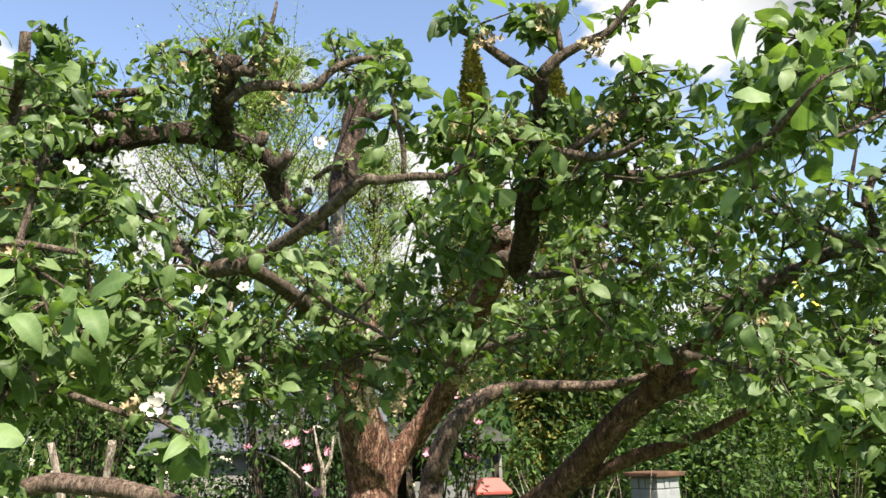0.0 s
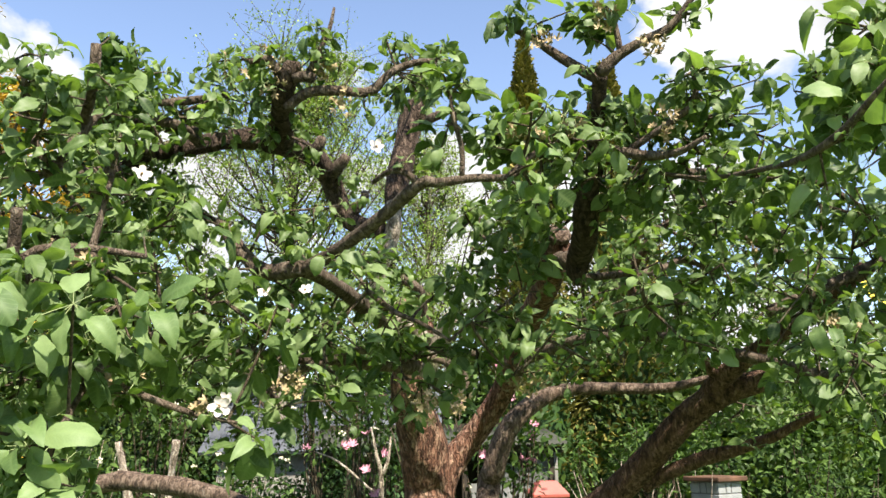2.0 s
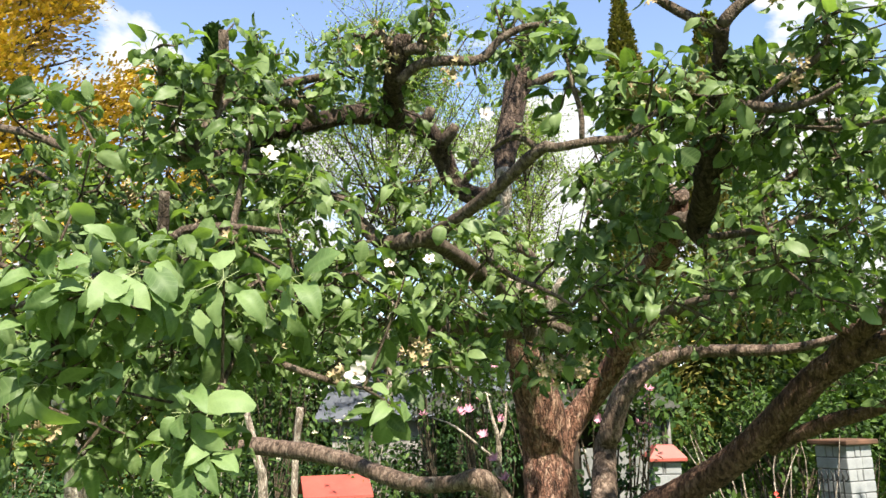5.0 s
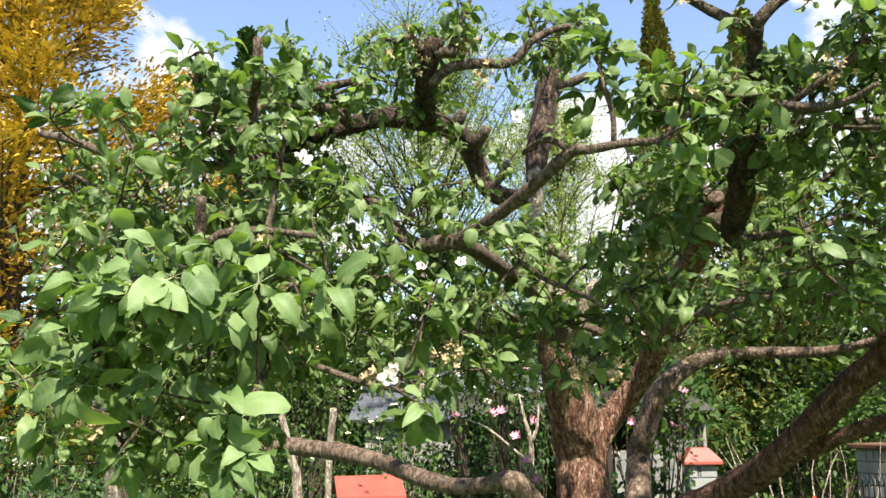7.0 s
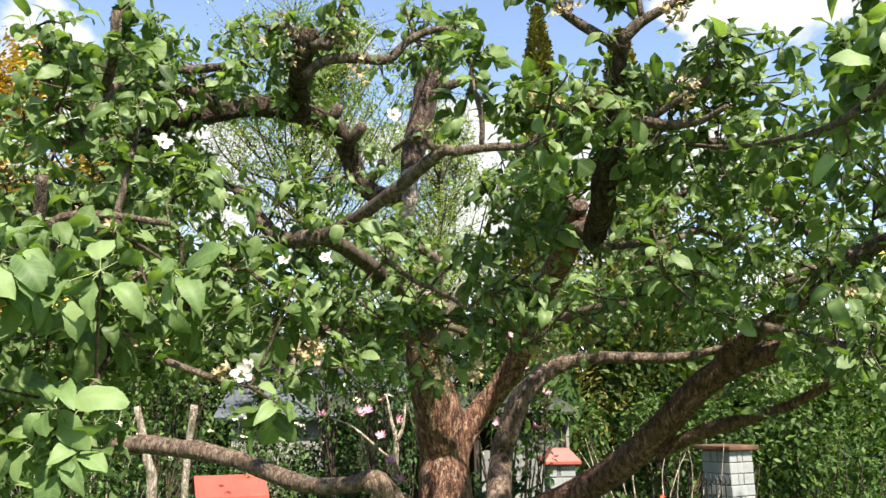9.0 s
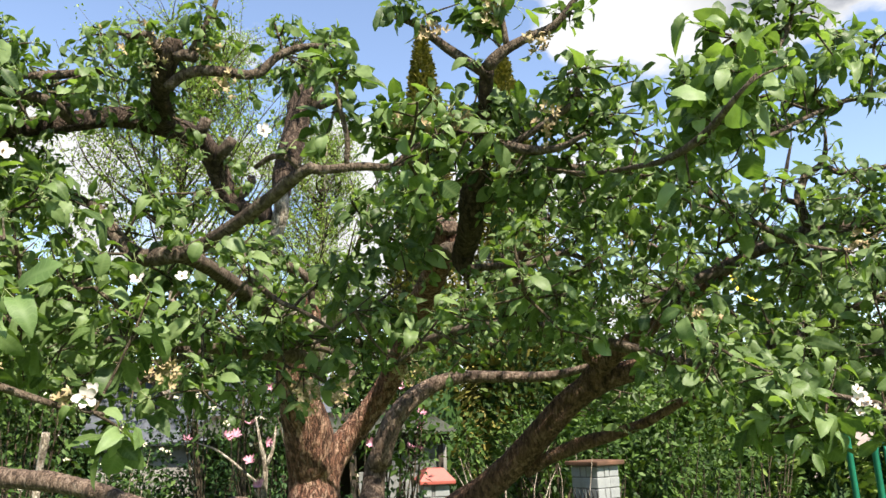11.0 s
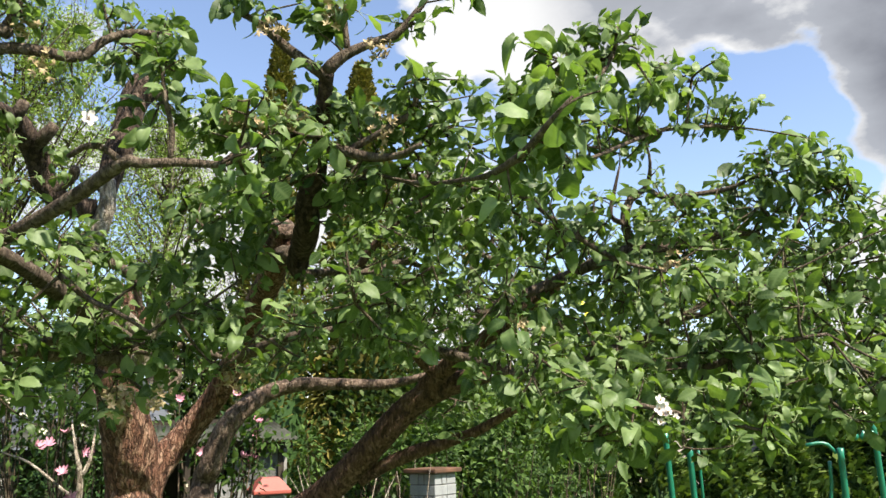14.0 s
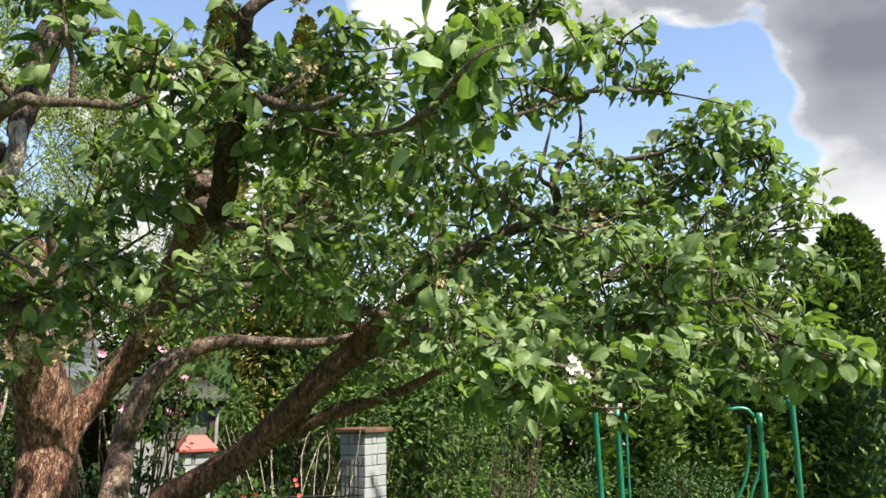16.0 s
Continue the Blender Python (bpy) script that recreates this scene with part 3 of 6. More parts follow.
limb(tree_a, 'branch', [(0.026, 1.885, 2.310, 0.007), (0.089, 1.934, 2.384, 0.007), (0.154, 1.987, 2.438, 0.006), (0.214, 2.040, 2.486, 0.004)])
limb(tree_a, 'branch', [(-0.375, 3.330, 2.014, 0.018), (-0.483, 3.047, 2.023, 0.017), (-0.604, 2.826, 1.971, 0.016), (-0.697, 2.617, 1.894, 0.012), (-0.762, 2.516, 1.822, 0.007)])
limb(tree_a, 'branch', [(-0.350, 3.332, 2.026, 0.018), (-0.230, 3.309, 1.998, 0.017), (-0.152, 3.283, 1.945, 0.015), (-0.141, 3.246, 1.886, 0.014), (-0.205, 3.191, 1.843, 0.009)], leafy=False)
limb(tree_a, 'branch', [(-0.231, 3.356, 2.018, 0.015), (-0.133, 3.320, 2.034, 0.014), (-0.029, 3.345, 2.008, 0.012), (0.051, 3.368, 1.975, 0.006)], leafy=False)
limb(tree_a, 'branch', [(-0.316, 3.408, 1.946, 0.04), (-0.237, 3.334, 2.118, 0.038), (-0.195, 3.276, 2.181, 0.032)], BARK_PALE, False)
limb(tree_a, 'branch', [(-0.313, 3.378, 2.188, 0.016), (-0.332, 3.299, 2.307, 0.018), (-0.419, 3.249, 2.360, 0.02), (-0.446, 3.183, 2.434, 0.012)], leafy=False)
limb(tree_a, 'branch', [(-0.388, 2.263, 2.101, 0.008), (-0.300, 2.214, 2.028, 0.008), (-0.217, 2.158, 1.983, 0.006), (-0.141, 2.157, 1.934, 0.004)])
limb(tree_a, 'limb', [(-0.461, 3.049, 2.512, 0.041), (-0.558, 3.067, 2.537, 0.041), (-0.631, 3.059, 2.606, 0.042), (-0.667, 2.986, 2.717, 0.043), (-0.713, 2.842, 2.765, 0.041), (-0.783, 2.628, 2.732, 0.040), (-0.898, 2.507, 2.708, 0.035), (-1.032, 2.411, 2.645, 0.032), (-1.127, 2.341, 2.595, 0.027), (-1.208, 2.299, 2.527, 0.023), (-1.273, 2.264, 2.533, 0.018)], BARK_ROUGH, False)
limb(tree_a, 'limb', [(-0.751, 2.585, 2.719, 0.038), (-0.705, 2.385, 2.719, 0.036), (-0.664, 2.252, 2.747, 0.032), (-0.626, 2.195, 2.804, 0.028), (-0.619, 2.181, 2.825, 0.018)], BARK_ROUGH, False)
limb(tree_a, 'branch', [(-0.651, 2.245, 2.694, 0.016), (-0.592, 2.227, 2.732, 0.016), (-0.510, 2.230, 2.743, 0.016), (-0.390, 2.253, 2.744, 0.016), (-0.321, 2.253, 2.805, 0.013), (-0.240, 2.261, 2.842, 0.011), (-0.142, 2.277, 2.854, 0.005)])
limb(tree_a, 'branch', [(-0.572, 2.198, 2.789, 0.01), (-0.540, 2.182, 2.845, 0.008), (-0.502, 2.163, 2.917, 0.007), (-0.485, 2.151, 2.986, 0.004)])
limb(tree_a, 'branch', [(-0.664, 2.182, 2.782, 0.014), (-0.692, 2.167, 2.827, 0.012), (-0.744, 2.141, 2.805, 0.008)])
limb(tree_a, 'limb', [(-1.103, 2.288, 2.574, 0.02), (-1.133, 2.178, 2.575, 0.022), (-1.114, 2.116, 2.640, 0.02), (-1.124, 2.112, 2.649, 0.014)])
limb(tree_a, 'branch', [(-0.959, 2.327, 2.620, 0.016), (-0.969, 2.199, 2.625, 0.016), (-1.018, 2.090, 2.605, 0.016), (-1.088, 1.932, 2.548, 0.016), (-1.110, 1.782, 2.499, 0.012), (-1.117, 1.682, 2.477, 0.008)])
limb(tree_a, 'branch', [(-0.844, 2.220, 2.733, 0.008), (-0.946, 2.186, 2.706, 0.013), (-0.981, 2.086, 2.655, 0.01), (-1.068, 2.075, 2.628, 0.007)])
limb(tree_a, 'branch', [(-1.060, 1.681, 2.291, 0.012), (-1.037, 1.696, 2.339, 0.015), (-1.010, 1.717, 2.410, 0.014), (-0.988, 1.732, 2.456, 0.012), (-0.969, 1.762, 2.476, 0.008)])
limb(tree_a, 'branch', [(-1.060, 1.680, 2.294, 0.012), (-1.072, 1.648, 2.337, 0.01), (-1.092, 1.619, 2.403, 0.008), (-1.095, 1.601, 2.485, 0.007), (-1.091, 1.587, 2.553, 0.005)])
limb(tree_a, 'branch', [(-1.006, 1.713, 2.431, 0.012), (-0.958, 1.650, 2.476, 0.012), (-0.939, 1.620, 2.536, 0.013), (-0.937, 1.610, 2.583, 0.012)])
limb(tree_a, 'branch', [(-1.157, 2.193, 2.483, 0.018), (-1.186, 1.996, 2.406, 0.018), (-1.070, 1.698, 2.298, 0.014)])
limb(tree_a, 'branch', [(-2.101, 2.231, 2.673, 0.014), (-1.950, 2.218, 2.624, 0.014), (-1.818, 2.226, 2.563, 0.013), (-1.659, 2.254, 2.478, 0.011), (-1.536, 2.227, 2.469, 0.009), (-1.236, 1.986, 2.407, 0.009)])
limb(tree_a, 'branch', [(-1.923, 2.200, 2.493, 0.006), (-1.799, 2.188, 2.416, 0.007), (-1.696, 2.166, 2.371, 0.008), (-1.631, 2.216, 2.438, 0.009)])
limb(tree_a, 'limb', [(-0.353, 3.342, 1.978, 0.03), (-0.761, 2.592, 1.953, 0.018), (-0.936, 1.935, 1.945, 0.015), (-1.001, 1.653, 1.992, 0.013), (-1.015, 1.529, 2.023, 0.012), (-1.005, 1.500, 2.068, 0.013), (-0.987, 1.468, 2.135, 0.011)])
limb(tree_a, 'branch', [(-1.015, 1.528, 2.025, 0.01), (-0.972, 1.529, 2.062, 0.01), (-0.875, 1.566, 2.071, 0.009), (-0.771, 1.609, 2.061, 0.006)])
limb(tree_a, 'branch', [(-0.875, 1.568, 2.064, 0.008), (-0.861, 1.572, 2.154, 0.007), (-0.846, 1.574, 2.255, 0.006), (-0.827, 1.558, 2.344, 0.004)])
limb(tree_a, 'branch', [(-0.875, 1.567, 2.069, 0.007), (-0.852, 1.579, 2.029, 0.006), (-0.804, 1.596, 1.997, 0.004)])
limb(tree_a, 'branch', [(-1.006, 1.532, 2.017, 0.01), (-1.048, 1.392, 1.950, 0.009), (-1.097, 1.292, 1.891, 0.008), (-1.148, 1.237, 1.859, 0.005)])
limb(tree_a, 'branch', [(-1.573, 1.687, 2.049, 0.008), (-1.475, 1.714, 2.007, 0.007), (-1.284, 1.653, 1.981, 0.007)])
limb(tree_a, 'branch', [(-0.995, 1.626, 1.881, 0.008), (-0.911, 1.719, 1.812, 0.009), (-0.825, 1.755, 1.772, 0.009), (-0.705, 1.787, 1.728, 0.007), (-0.616, 1.809, 1.708, 0.004)])
limb(tree_a, 'branch', [(-0.857, 1.754, 1.890, 0.01), (-0.875, 1.615, 1.798, 0.009), (-0.847, 1.484, 1.706, 0.007), (-0.855, 1.447, 1.628, 0.006), (-0.863, 1.437, 1.521, 0.004)])
limb(tree_a, 'limb', [(0.080, 3.460, 2.002, 0.026), (0.343, 3.089, 2.051, 0.022), (0.574, 2.848, 2.019, 0.02), (0.878, 2.716, 1.919, 0.02), (1.073, 2.576, 1.840, 0.022), (1.223, 2.511, 1.871, 0.024), (1.317, 2.485, 1.910, 0.024), (1.464, 2.459, 1.952, 0.018), (1.524, 2.372, 2.009, 0.013), (1.593, 2.252, 2.023, 0.008), (1.651, 2.129, 2.059, 0.005)])
limb(tree_a, 'branch', [(1.229, 2.458, 1.870, 0.012), (1.373, 2.128, 1.838, 0.011), (1.395, 1.971, 1.823, 0.01), (1.453, 1.900, 1.858, 0.01), (1.537, 1.828, 1.876, 0.008), (1.615, 1.760, 1.887, 0.004)])
limb(tree_a, 'branch', [(1.059, 2.391, 1.839, 0.01), (1.009, 2.098, 1.788, 0.009), (1.018, 1.954, 1.731, 0.008), (1.102, 1.892, 1.715, 0.007), (1.244, 1.824, 1.677, 0.006), (1.377, 1.758, 1.641, 0.004)])
limb(tree_a, 'limb', [(0.977, 2.861, 2.105, 0.02), (1.317, 2.872, 2.243, 0.022), (1.535, 2.759, 2.335, 0.026), (1.639, 2.687, 2.341, 0.028), (1.746, 2.664, 2.359, 0.024), (1.856, 2.539, 2.368, 0.014), (2.021, 2.508, 2.378, 0.008)])
limb(tree_a, 'branch', [(1.589, 2.713, 2.356, 0.02), (1.553, 2.695, 2.455, 0.018), (1.587, 2.697, 2.548, 0.015), (1.651, 2.673, 2.600, 0.011), (1.635, 2.604, 2.679, 0.006), (1.612, 2.587, 2.765, 0.004)])
limb(tree_a, 'branch', [(1.651, 2.675, 2.594, 0.011), (1.690, 2.628, 2.543, 0.011), (1.758, 2.567, 2.534, 0.01), (1.895, 2.488, 2.545, 0.009), (1.985, 2.410, 2.586, 0.005)])
limb(tree_a, 'branch', [(1.558, 2.697, 2.444, 0.012), (1.487, 2.681, 2.472, 0.009), (1.499, 2.653, 2.577, 0.007), (1.515, 2.629, 2.662, 0.004)])
limb(tree_a, 'branch', [(0.707, 1.617, 2.252, 0.005), (0.950, 1.762, 2.342, 0.005), (1.165, 1.904, 2.461, 0.006), (1.341, 2.007, 2.552, 0.007), (1.571, 2.059, 2.603, 0.005)])
limb(tree_a, 'branch', [(1.437, 2.036, 2.581, 0.006), (1.440, 2.016, 2.657, 0.005), (1.452, 1.993, 2.741, 0.004)])
limb(tree_a, 'branch', [(0.668, 1.418, 2.241, 0.007), (0.859, 1.548, 2.425, 0.007), (0.963, 1.601, 2.560, 0.006), (0.972, 1.583, 2.627, 0.004)])
limb(tree_a, 'branch', [(0.354, 2.102, 2.439, 0.01), (0.488, 2.011, 2.503, 0.01), (0.544, 1.990, 2.548, 0.009), (0.546, 1.970, 2.626, 0.008), (0.536, 1.960, 2.672, 0.004)])
limb(tree_b, 'trunk', [(-0.400, 4.200, -0.050, 0.15), (-0.300, 4.200, 0.200, 0.12), (0.050, 4.100, 0.700, 0.095), (0.117, 4.394, 1.086, 0.078), (0.285, 4.255, 1.221, 0.074), (0.489, 4.104, 1.358, 0.071), (0.658, 3.938, 1.521, 0.068), (0.796, 3.793, 1.688, 0.064), (0.901, 3.713, 1.797, 0.062), (1.020, 3.637, 1.867, 0.057), (1.145, 3.586, 1.907, 0.05), (1.235, 3.551, 1.929, 0.04)])
limb(tree_b, 'limb', [(0.942, 3.714, 1.829, 0.055), (0.989, 3.618, 1.908, 0.05), (1.051, 3.518, 1.979, 0.042), (1.161, 3.355, 2.067, 0.034), (1.290, 3.181, 2.174, 0.028), (1.385, 3.078, 2.259, 0.032), (1.426, 3.035, 2.298, 0.03)])
limb(tree_b, 'limb', [(0.690, 3.963, 1.450, 0.034), (0.783, 3.865, 1.512, 0.032), (0.908, 3.734, 1.575, 0.034), (1.031, 3.619, 1.615, 0.028), (1.158, 3.489, 1.669, 0.022), (1.303, 3.313, 1.764, 0.013), (1.423, 3.204, 1.832, 0.007)])
limb(tree_b, 'limb', [(1.014, 3.609, 1.908, 0.03), (0.749, 3.480, 2.149, 0.026), (0.583, 3.392, 2.330, 0.02), (0.696, 3.208, 2.520, 0.014), (0.851, 3.030, 2.604, 0.008)])
limb(tree_b, 'branch', [(1.290, 3.181, 2.174, 0.018), (1.173, 3.131, 2.358, 0.014), (1.017, 3.113, 2.444, 0.009), (0.897, 3.024, 2.558, 0.006)])
limb(tree_a, 'limb', [(-0.374, 3.781, 0.936, 0.062), (-0.449, 3.690, 1.096, 0.054), (-0.532, 3.578, 1.255, 0.046), (-0.628, 3.527, 1.356, 0.048), (-0.753, 3.612, 1.335, 0.036), (-0.940, 3.735, 1.321, 0.038), (-1.150, 3.843, 1.355, 0.042), (-1.358, 3.946, 1.416, 0.042), (-1.595, 4.048, 1.459, 0.046), (-1.847, 4.150, 1.481, 0.048), (-2.028, 4.217, 1.493, 0.051), (-2.194, 4.242, 1.470, 0.048)], BARK_BROWN, False)
limb(tree_a, 'branch', [(-0.663, 2.966, 2.717, 0.026), (-0.613, 2.917, 2.749, 0.024), (-0.582, 2.895, 2.781, 0.02)], leafy=False)
limb(tree_a, 'branch', [(-0.708, 2.824, 2.757, 0.022), (-0.671, 2.793, 2.791, 0.022), (-0.661, 2.789, 2.819, 0.018)], leafy=False)
limb(tree_a, 'branch', [(-0.606, 3.050, 2.572, 0.02), (-0.534, 3.030, 2.634, 0.02), (-0.525, 3.005, 2.662, 0.016)], leafy=False)
limb(tree_a, 'branch', [(-0.619, 2.193, 2.769, 0.014), (-0.578, 2.190, 2.774, 0.016), (-0.555, 2.186, 2.765, 0.016)], leafy=False)
limb(tree_a, 'branch', [(-0.273, 3.112, 3.016, 0.02), (-0.199, 3.091, 3.037, 0.018), (-0.175, 3.093, 3.048, 0.014)], leafy=False)
limb(tree_a, 'branch', [(-0.959, 2.327, 2.620, 0.018), (-0.965, 2.299, 2.644, 0.02), (-0.972, 2.294, 2.663, 0.016)], leafy=False)
for at_, n_, long_ in (((-0.86, 1.39, 1.66), 11, 0.085), ((-0.84, 1.41, 1.57), 10, 0.080), ((-0.90, 1.24, 1.91), 9, 0.085), ((-0.78, 1.35, 1.91), 8, 0.085), ((-0.67, 1.42, 1.92), 7, 0.085), ((-0.98, 1.21, 1.87), 8, 0.085), ((-1.15, 1.30, 1.81), 8, 0.080), ((-1.01, 1.35, 1.71), 8, 0.075), ((-0.57, 1.82, 1.67), 5, 0.080), ((-0.53, 1.80, 1.98), 3, 0.085),
                       ((1.02, 1.89, 1.70), 7, 0.090), ((0.84, 2.08, 1.95), 7, 0.085), ((1.35, 1.93, 2.10), 6, 0.085), ((1.45, 1.84, 1.98), 6, 0.080), ((1.13, 1.88, 1.67), 6, 0.080), ((0.06, 1.84, 2.27), 4, 0.080), ((0.09, 1.82, 2.32), 4, 0.075), ((0.72, 1.38, 2.32), 8, 0.080), ((0.66, 1.36, 2.24), 6, 0.080),
                       ((1.80, 1.59, 1.73), 7, 0.085), ((1.69, 1.64, 1.65), 6, 0.075), ((1.04, 1.81, 1.65), 6, 0.080), ((1.36, 1.73, 1.79), 6, 0.080), ((1.43, 1.84, 2.71), 6, 0.070), ((1.89, 2.03, 2.57), 6, 0.070), ((2.06, 1.93, 2.25), 6, 0.070)):
    sprig(tree_a, at_, n_, long_ * 0.86)
clump(tree_a, 22, (-0.98, 1.28, 1.88), (0.18, 0.12, 0.11), leaf=0.058, near=True)
clump(tree_a, 10, (-1.15, 1.31, 1.76), (0.09, 0.12, 0.09), leaf=0.058, near=True)
clump(tree_a, 12, (-0.87, 1.45, 1.60), (0.07, 0.10, 0.10), leaf=0.058, near=True)
clump(tree_a, 24, (-1.42, 1.74, 1.71), (0.21, 0.30, 0.20))
clump(tree_a, 9, (-1.48, 1.69, 2.12), (0.13, 0.20, 0.10))
clump(tree_a, 20, (-0.91, 1.63, 1.96), (0.20, 0.20, 0.09))
clump(tree_a, 22, (-0.77, 1.80, 2.00), (0.16, 0.20, 0.13))
clump(tree_a, 14, (-0.90, 1.73, 2.22), (0.17, 0.20, 0.08))
clump(tree_a, 8, (-0.75, 1.81, 2.20), (0.07, 0.20, 0.09))
clump(tree_a, 6, (-0.58, 1.82, 1.91), (0.07, 0.05, 0.08))
clump(tree_a, 4, (-0.59, 1.83, 1.67), (0.07, 0.04, 0.04))
clump(tree_a, 16, (-0.93, 2.26, 1.88), (0.23, 0.30, 0.12))
clump(tree_a, 20, (-1.19, 1.86, 1.83), (0.28, 0.20, 0.09))
clump(tree_a, 14, (-1.36, 1.88, 2.30), (0.19, 0.20, 0.08))
clump(tree_a, 7, (-1.74, 2.05, 2.62), (0.18, 0.20, 0.09))
clump(tree_a, 10, (-1.10, 1.74, 2.48), (0.13, 0.20, 0.10))
clump(tree_a, 7, (-1.06, 1.61, 2.50), (0.08, 0.20, 0.06))
clump(tree_a, 5, (-0.95, 1.88, 2.67), (0.07, 0.20, 0.06))
clump(tree_a, 9, (-1.09, 2.17, 2.67), (0.20, 0.20, 0.07))
clump(tree_a, 9, (-0.78, 2.25, 2.79), (0.17, 0.20, 0.06))
clump(tree_a, 4, (-0.84, 2.46, 2.74), (0.14, 0.20, 0.05))
clump(tree_a, 2, (-0.65, 2.50, 2.70), (0.08, 0.20, 0.05))
clump(tree_a, 13, (-0.25, 2.67, 3.02), (0.13, 0.20, 0.09))
clump(tree_a, 4, (-0.52, 2.17, 2.87), (0.04, 0.08, 0.05))
clump(tree_a, 6, (-0.35, 2.86, 3.00), (0.10, 0.20, 0.08))
clump(tree_a, 4, (-0.11, 1.81, 2.54), (0.07, 0.05, 0.03))
clump(tree_a, 5, (-0.11, 1.85, 2.44), (0.05, 0.06, 0.07))
clump(tree_a, 6, (-0.62, 2.32, 2.37), (0.10, 0.20, 0.09))
clump(tree_a, 3, (-0.42, 2.20, 2.15), (0.07, 0.20, 0.05))
clump(tree_a, 6, (-0.80, 2.34, 2.13), (0.11, 0.20, 0.07))
clump(tree_a, 11, (-0.10, 2.52, 2.17), (0.10, 0.20, 0.10))
clump(tree_a, 9, (-0.03, 2.59, 2.37), (0.12, 0.20, 0.10))
clump(tree_a, 12, (-0.03, 2.36, 2.01), (0.14, 0.20, 0.08))
clump(tree_a, 4, (0.08, 1.91, 2.26), (0.07, 0.06, 0.06))
clump(tree_a, 9, (0.02, 1.96, 2.44), (0.15, 0.20, 0.05))
clump(tree_a, 9, (-0.50, 2.27, 1.97), (0.19, 0.20, 0.08))
clump(tree_a, 8, (-0.54, 2.26, 1.77), (0.18, 0.20, 0.08))
clump(tree_a, 3, (-0.29, 2.32, 1.93), (0.08, 0.20, 0.05))
clump(tree_a, 2, (-0.27, 2.30, 1.79), (0.07, 0.20, 0.05))
clump(tree_a, 6, (-0.09, 2.53, 1.89), (0.16, 0.20, 0.07))
clump(tree_a, 30, (-1.57, 2.34, 1.92), (0.49, 0.30, 0.23))
clump(tree_a, 14, (-1.14, 2.51, 1.99), (0.29, 0.30, 0.16))
clump(tree_a, 22, (-1.99, 2.35, 2.48), (0.22, 0.30, 0.18))
clump(tree_a, 10, (-0.92, 2.58, 1.87), (0.22, 0.30, 0.12))
clump(tree_a, 16, (-1.41, 2.39, 2.30), (0.22, 0.30, 0.12))
clump(tree_a, 4, (-0.45, 2.51, 2.13), (0.08, 0.20, 0.06))
clump(tree_a, 12, (0.12, 2.54, 2.32), (0.13, 0.20, 0.12))
clump(tree_a, 6, (0.07, 2.52, 2.43), (0.11, 0.20, 0.08))
clump(tree_a, 5, (-0.04, 2.52, 2.09), (0.11, 0.20, 0.09))
clump(tree_a, 16, (0.42, 2.22, 2.57), (0.16, 0.20, 0.08))
clump(tree_a, 9, (0.54, 1.98, 2.59), (0.07, 0.08, 0.08))
clump(tree_a, 7, (0.18, 1.99, 2.81), (0.14, 0.06, 0.04))
clump(tree_a, 4, (0.33, 1.97, 2.79), (0.06, 0.06, 0.06))
clump(tree_a, 4, (0.52, 1.94, 2.77), (0.06, 0.06, 0.06))
clump(tree_a, 10, (0.11, 1.99, 2.44), (0.14, 0.10, 0.05))
clump(tree_a, 24, (0.67, 2.28, 2.56), (0.22, 0.30, 0.10))
clump(tree_a, 24, (0.70, 1.50, 2.33), (0.16, 0.18, 0.09), leaf=0.05, near=True)
clump(tree_a, 9, (0.70, 1.42, 2.25), (0.10, 0.10, 0.06), leaf=0.064, near=True)
clump(tree_a, 9, (0.95, 1.60, 2.59), (0.10, 0.10, 0.06))
clump(tree_a, 9, (0.79, 1.54, 2.49), (0.10, 0.10, 0.05))
clump(tree_a, 10, (1.40, 2.00, 2.73), (0.12, 0.10, 0.07))
clump(tree_a, 9, (1.59, 2.08, 2.64), (0.13, 0.10, 0.07))
clump(tree_a, 9, (1.15, 1.89, 2.55), (0.10, 0.20, 0.08))
clump(tree_a, 34, (0.61, 2.45, 2.35), (0.28, 0.35, 0.15))
clump(tree_a, 44, (0.68, 2.41, 2.03), (0.34, 0.35, 0.16))
clump(tree_a, 6, (0.37, 2.58, 1.99), (0.17, 0.20, 0.09))
clump(tree_a, 30, (0.93, 2.25, 2.30), (0.20, 0.30, 0.18))
clump(tree_a, 12, (0.67, 1.92, 2.31), (0.11, 0.20, 0.08))
clump(tree_a, 9, (1.40, 2.70, 2.46), (0.10, 0.20, 0.12))
clump(tree_a, 38, (1.85, 2.64, 2.40), (0.33, 0.30, 0.16))
clump(tree_a, 18, (2.02, 2.46, 2.57), (0.15, 0.20, 0.11))
clump(tree_a, 32, (1.41, 2.48, 2.08), (0.29, 0.35, 0.16))
clump(tree_a, 26, (1.44, 1.93, 1.96), (0.20, 0.20, 0.14))
clump(tree_a, 14, (0.88, 2.16, 1.86), (0.18, 0.20, 0.09))
clump(tree_a, 12, (1.01, 1.87, 1.65), (0.12, 0.10, 0.07))
clump(tree_a, 20, (1.01, 1.95, 1.77), (0.22, 0.15, 0.07))
clump(tree_a, 20, (1.32, 1.86, 1.70), (0.19, 0.15, 0.07))
clump(tree_a, 16, (1.23, 2.20, 1.86), (0.22, 0.20, 0.09))
clump(tree_a, 22, (2.10, 2.29, 2.53), (0.15, 0.20, 0.17))
clump(tree_a, 9, (2.31, 2.26, 2.34), (0.09, 0.20, 0.11))
clump(tree_a, 26, (2.18, 2.29, 2.15), (0.23, 0.20, 0.17))
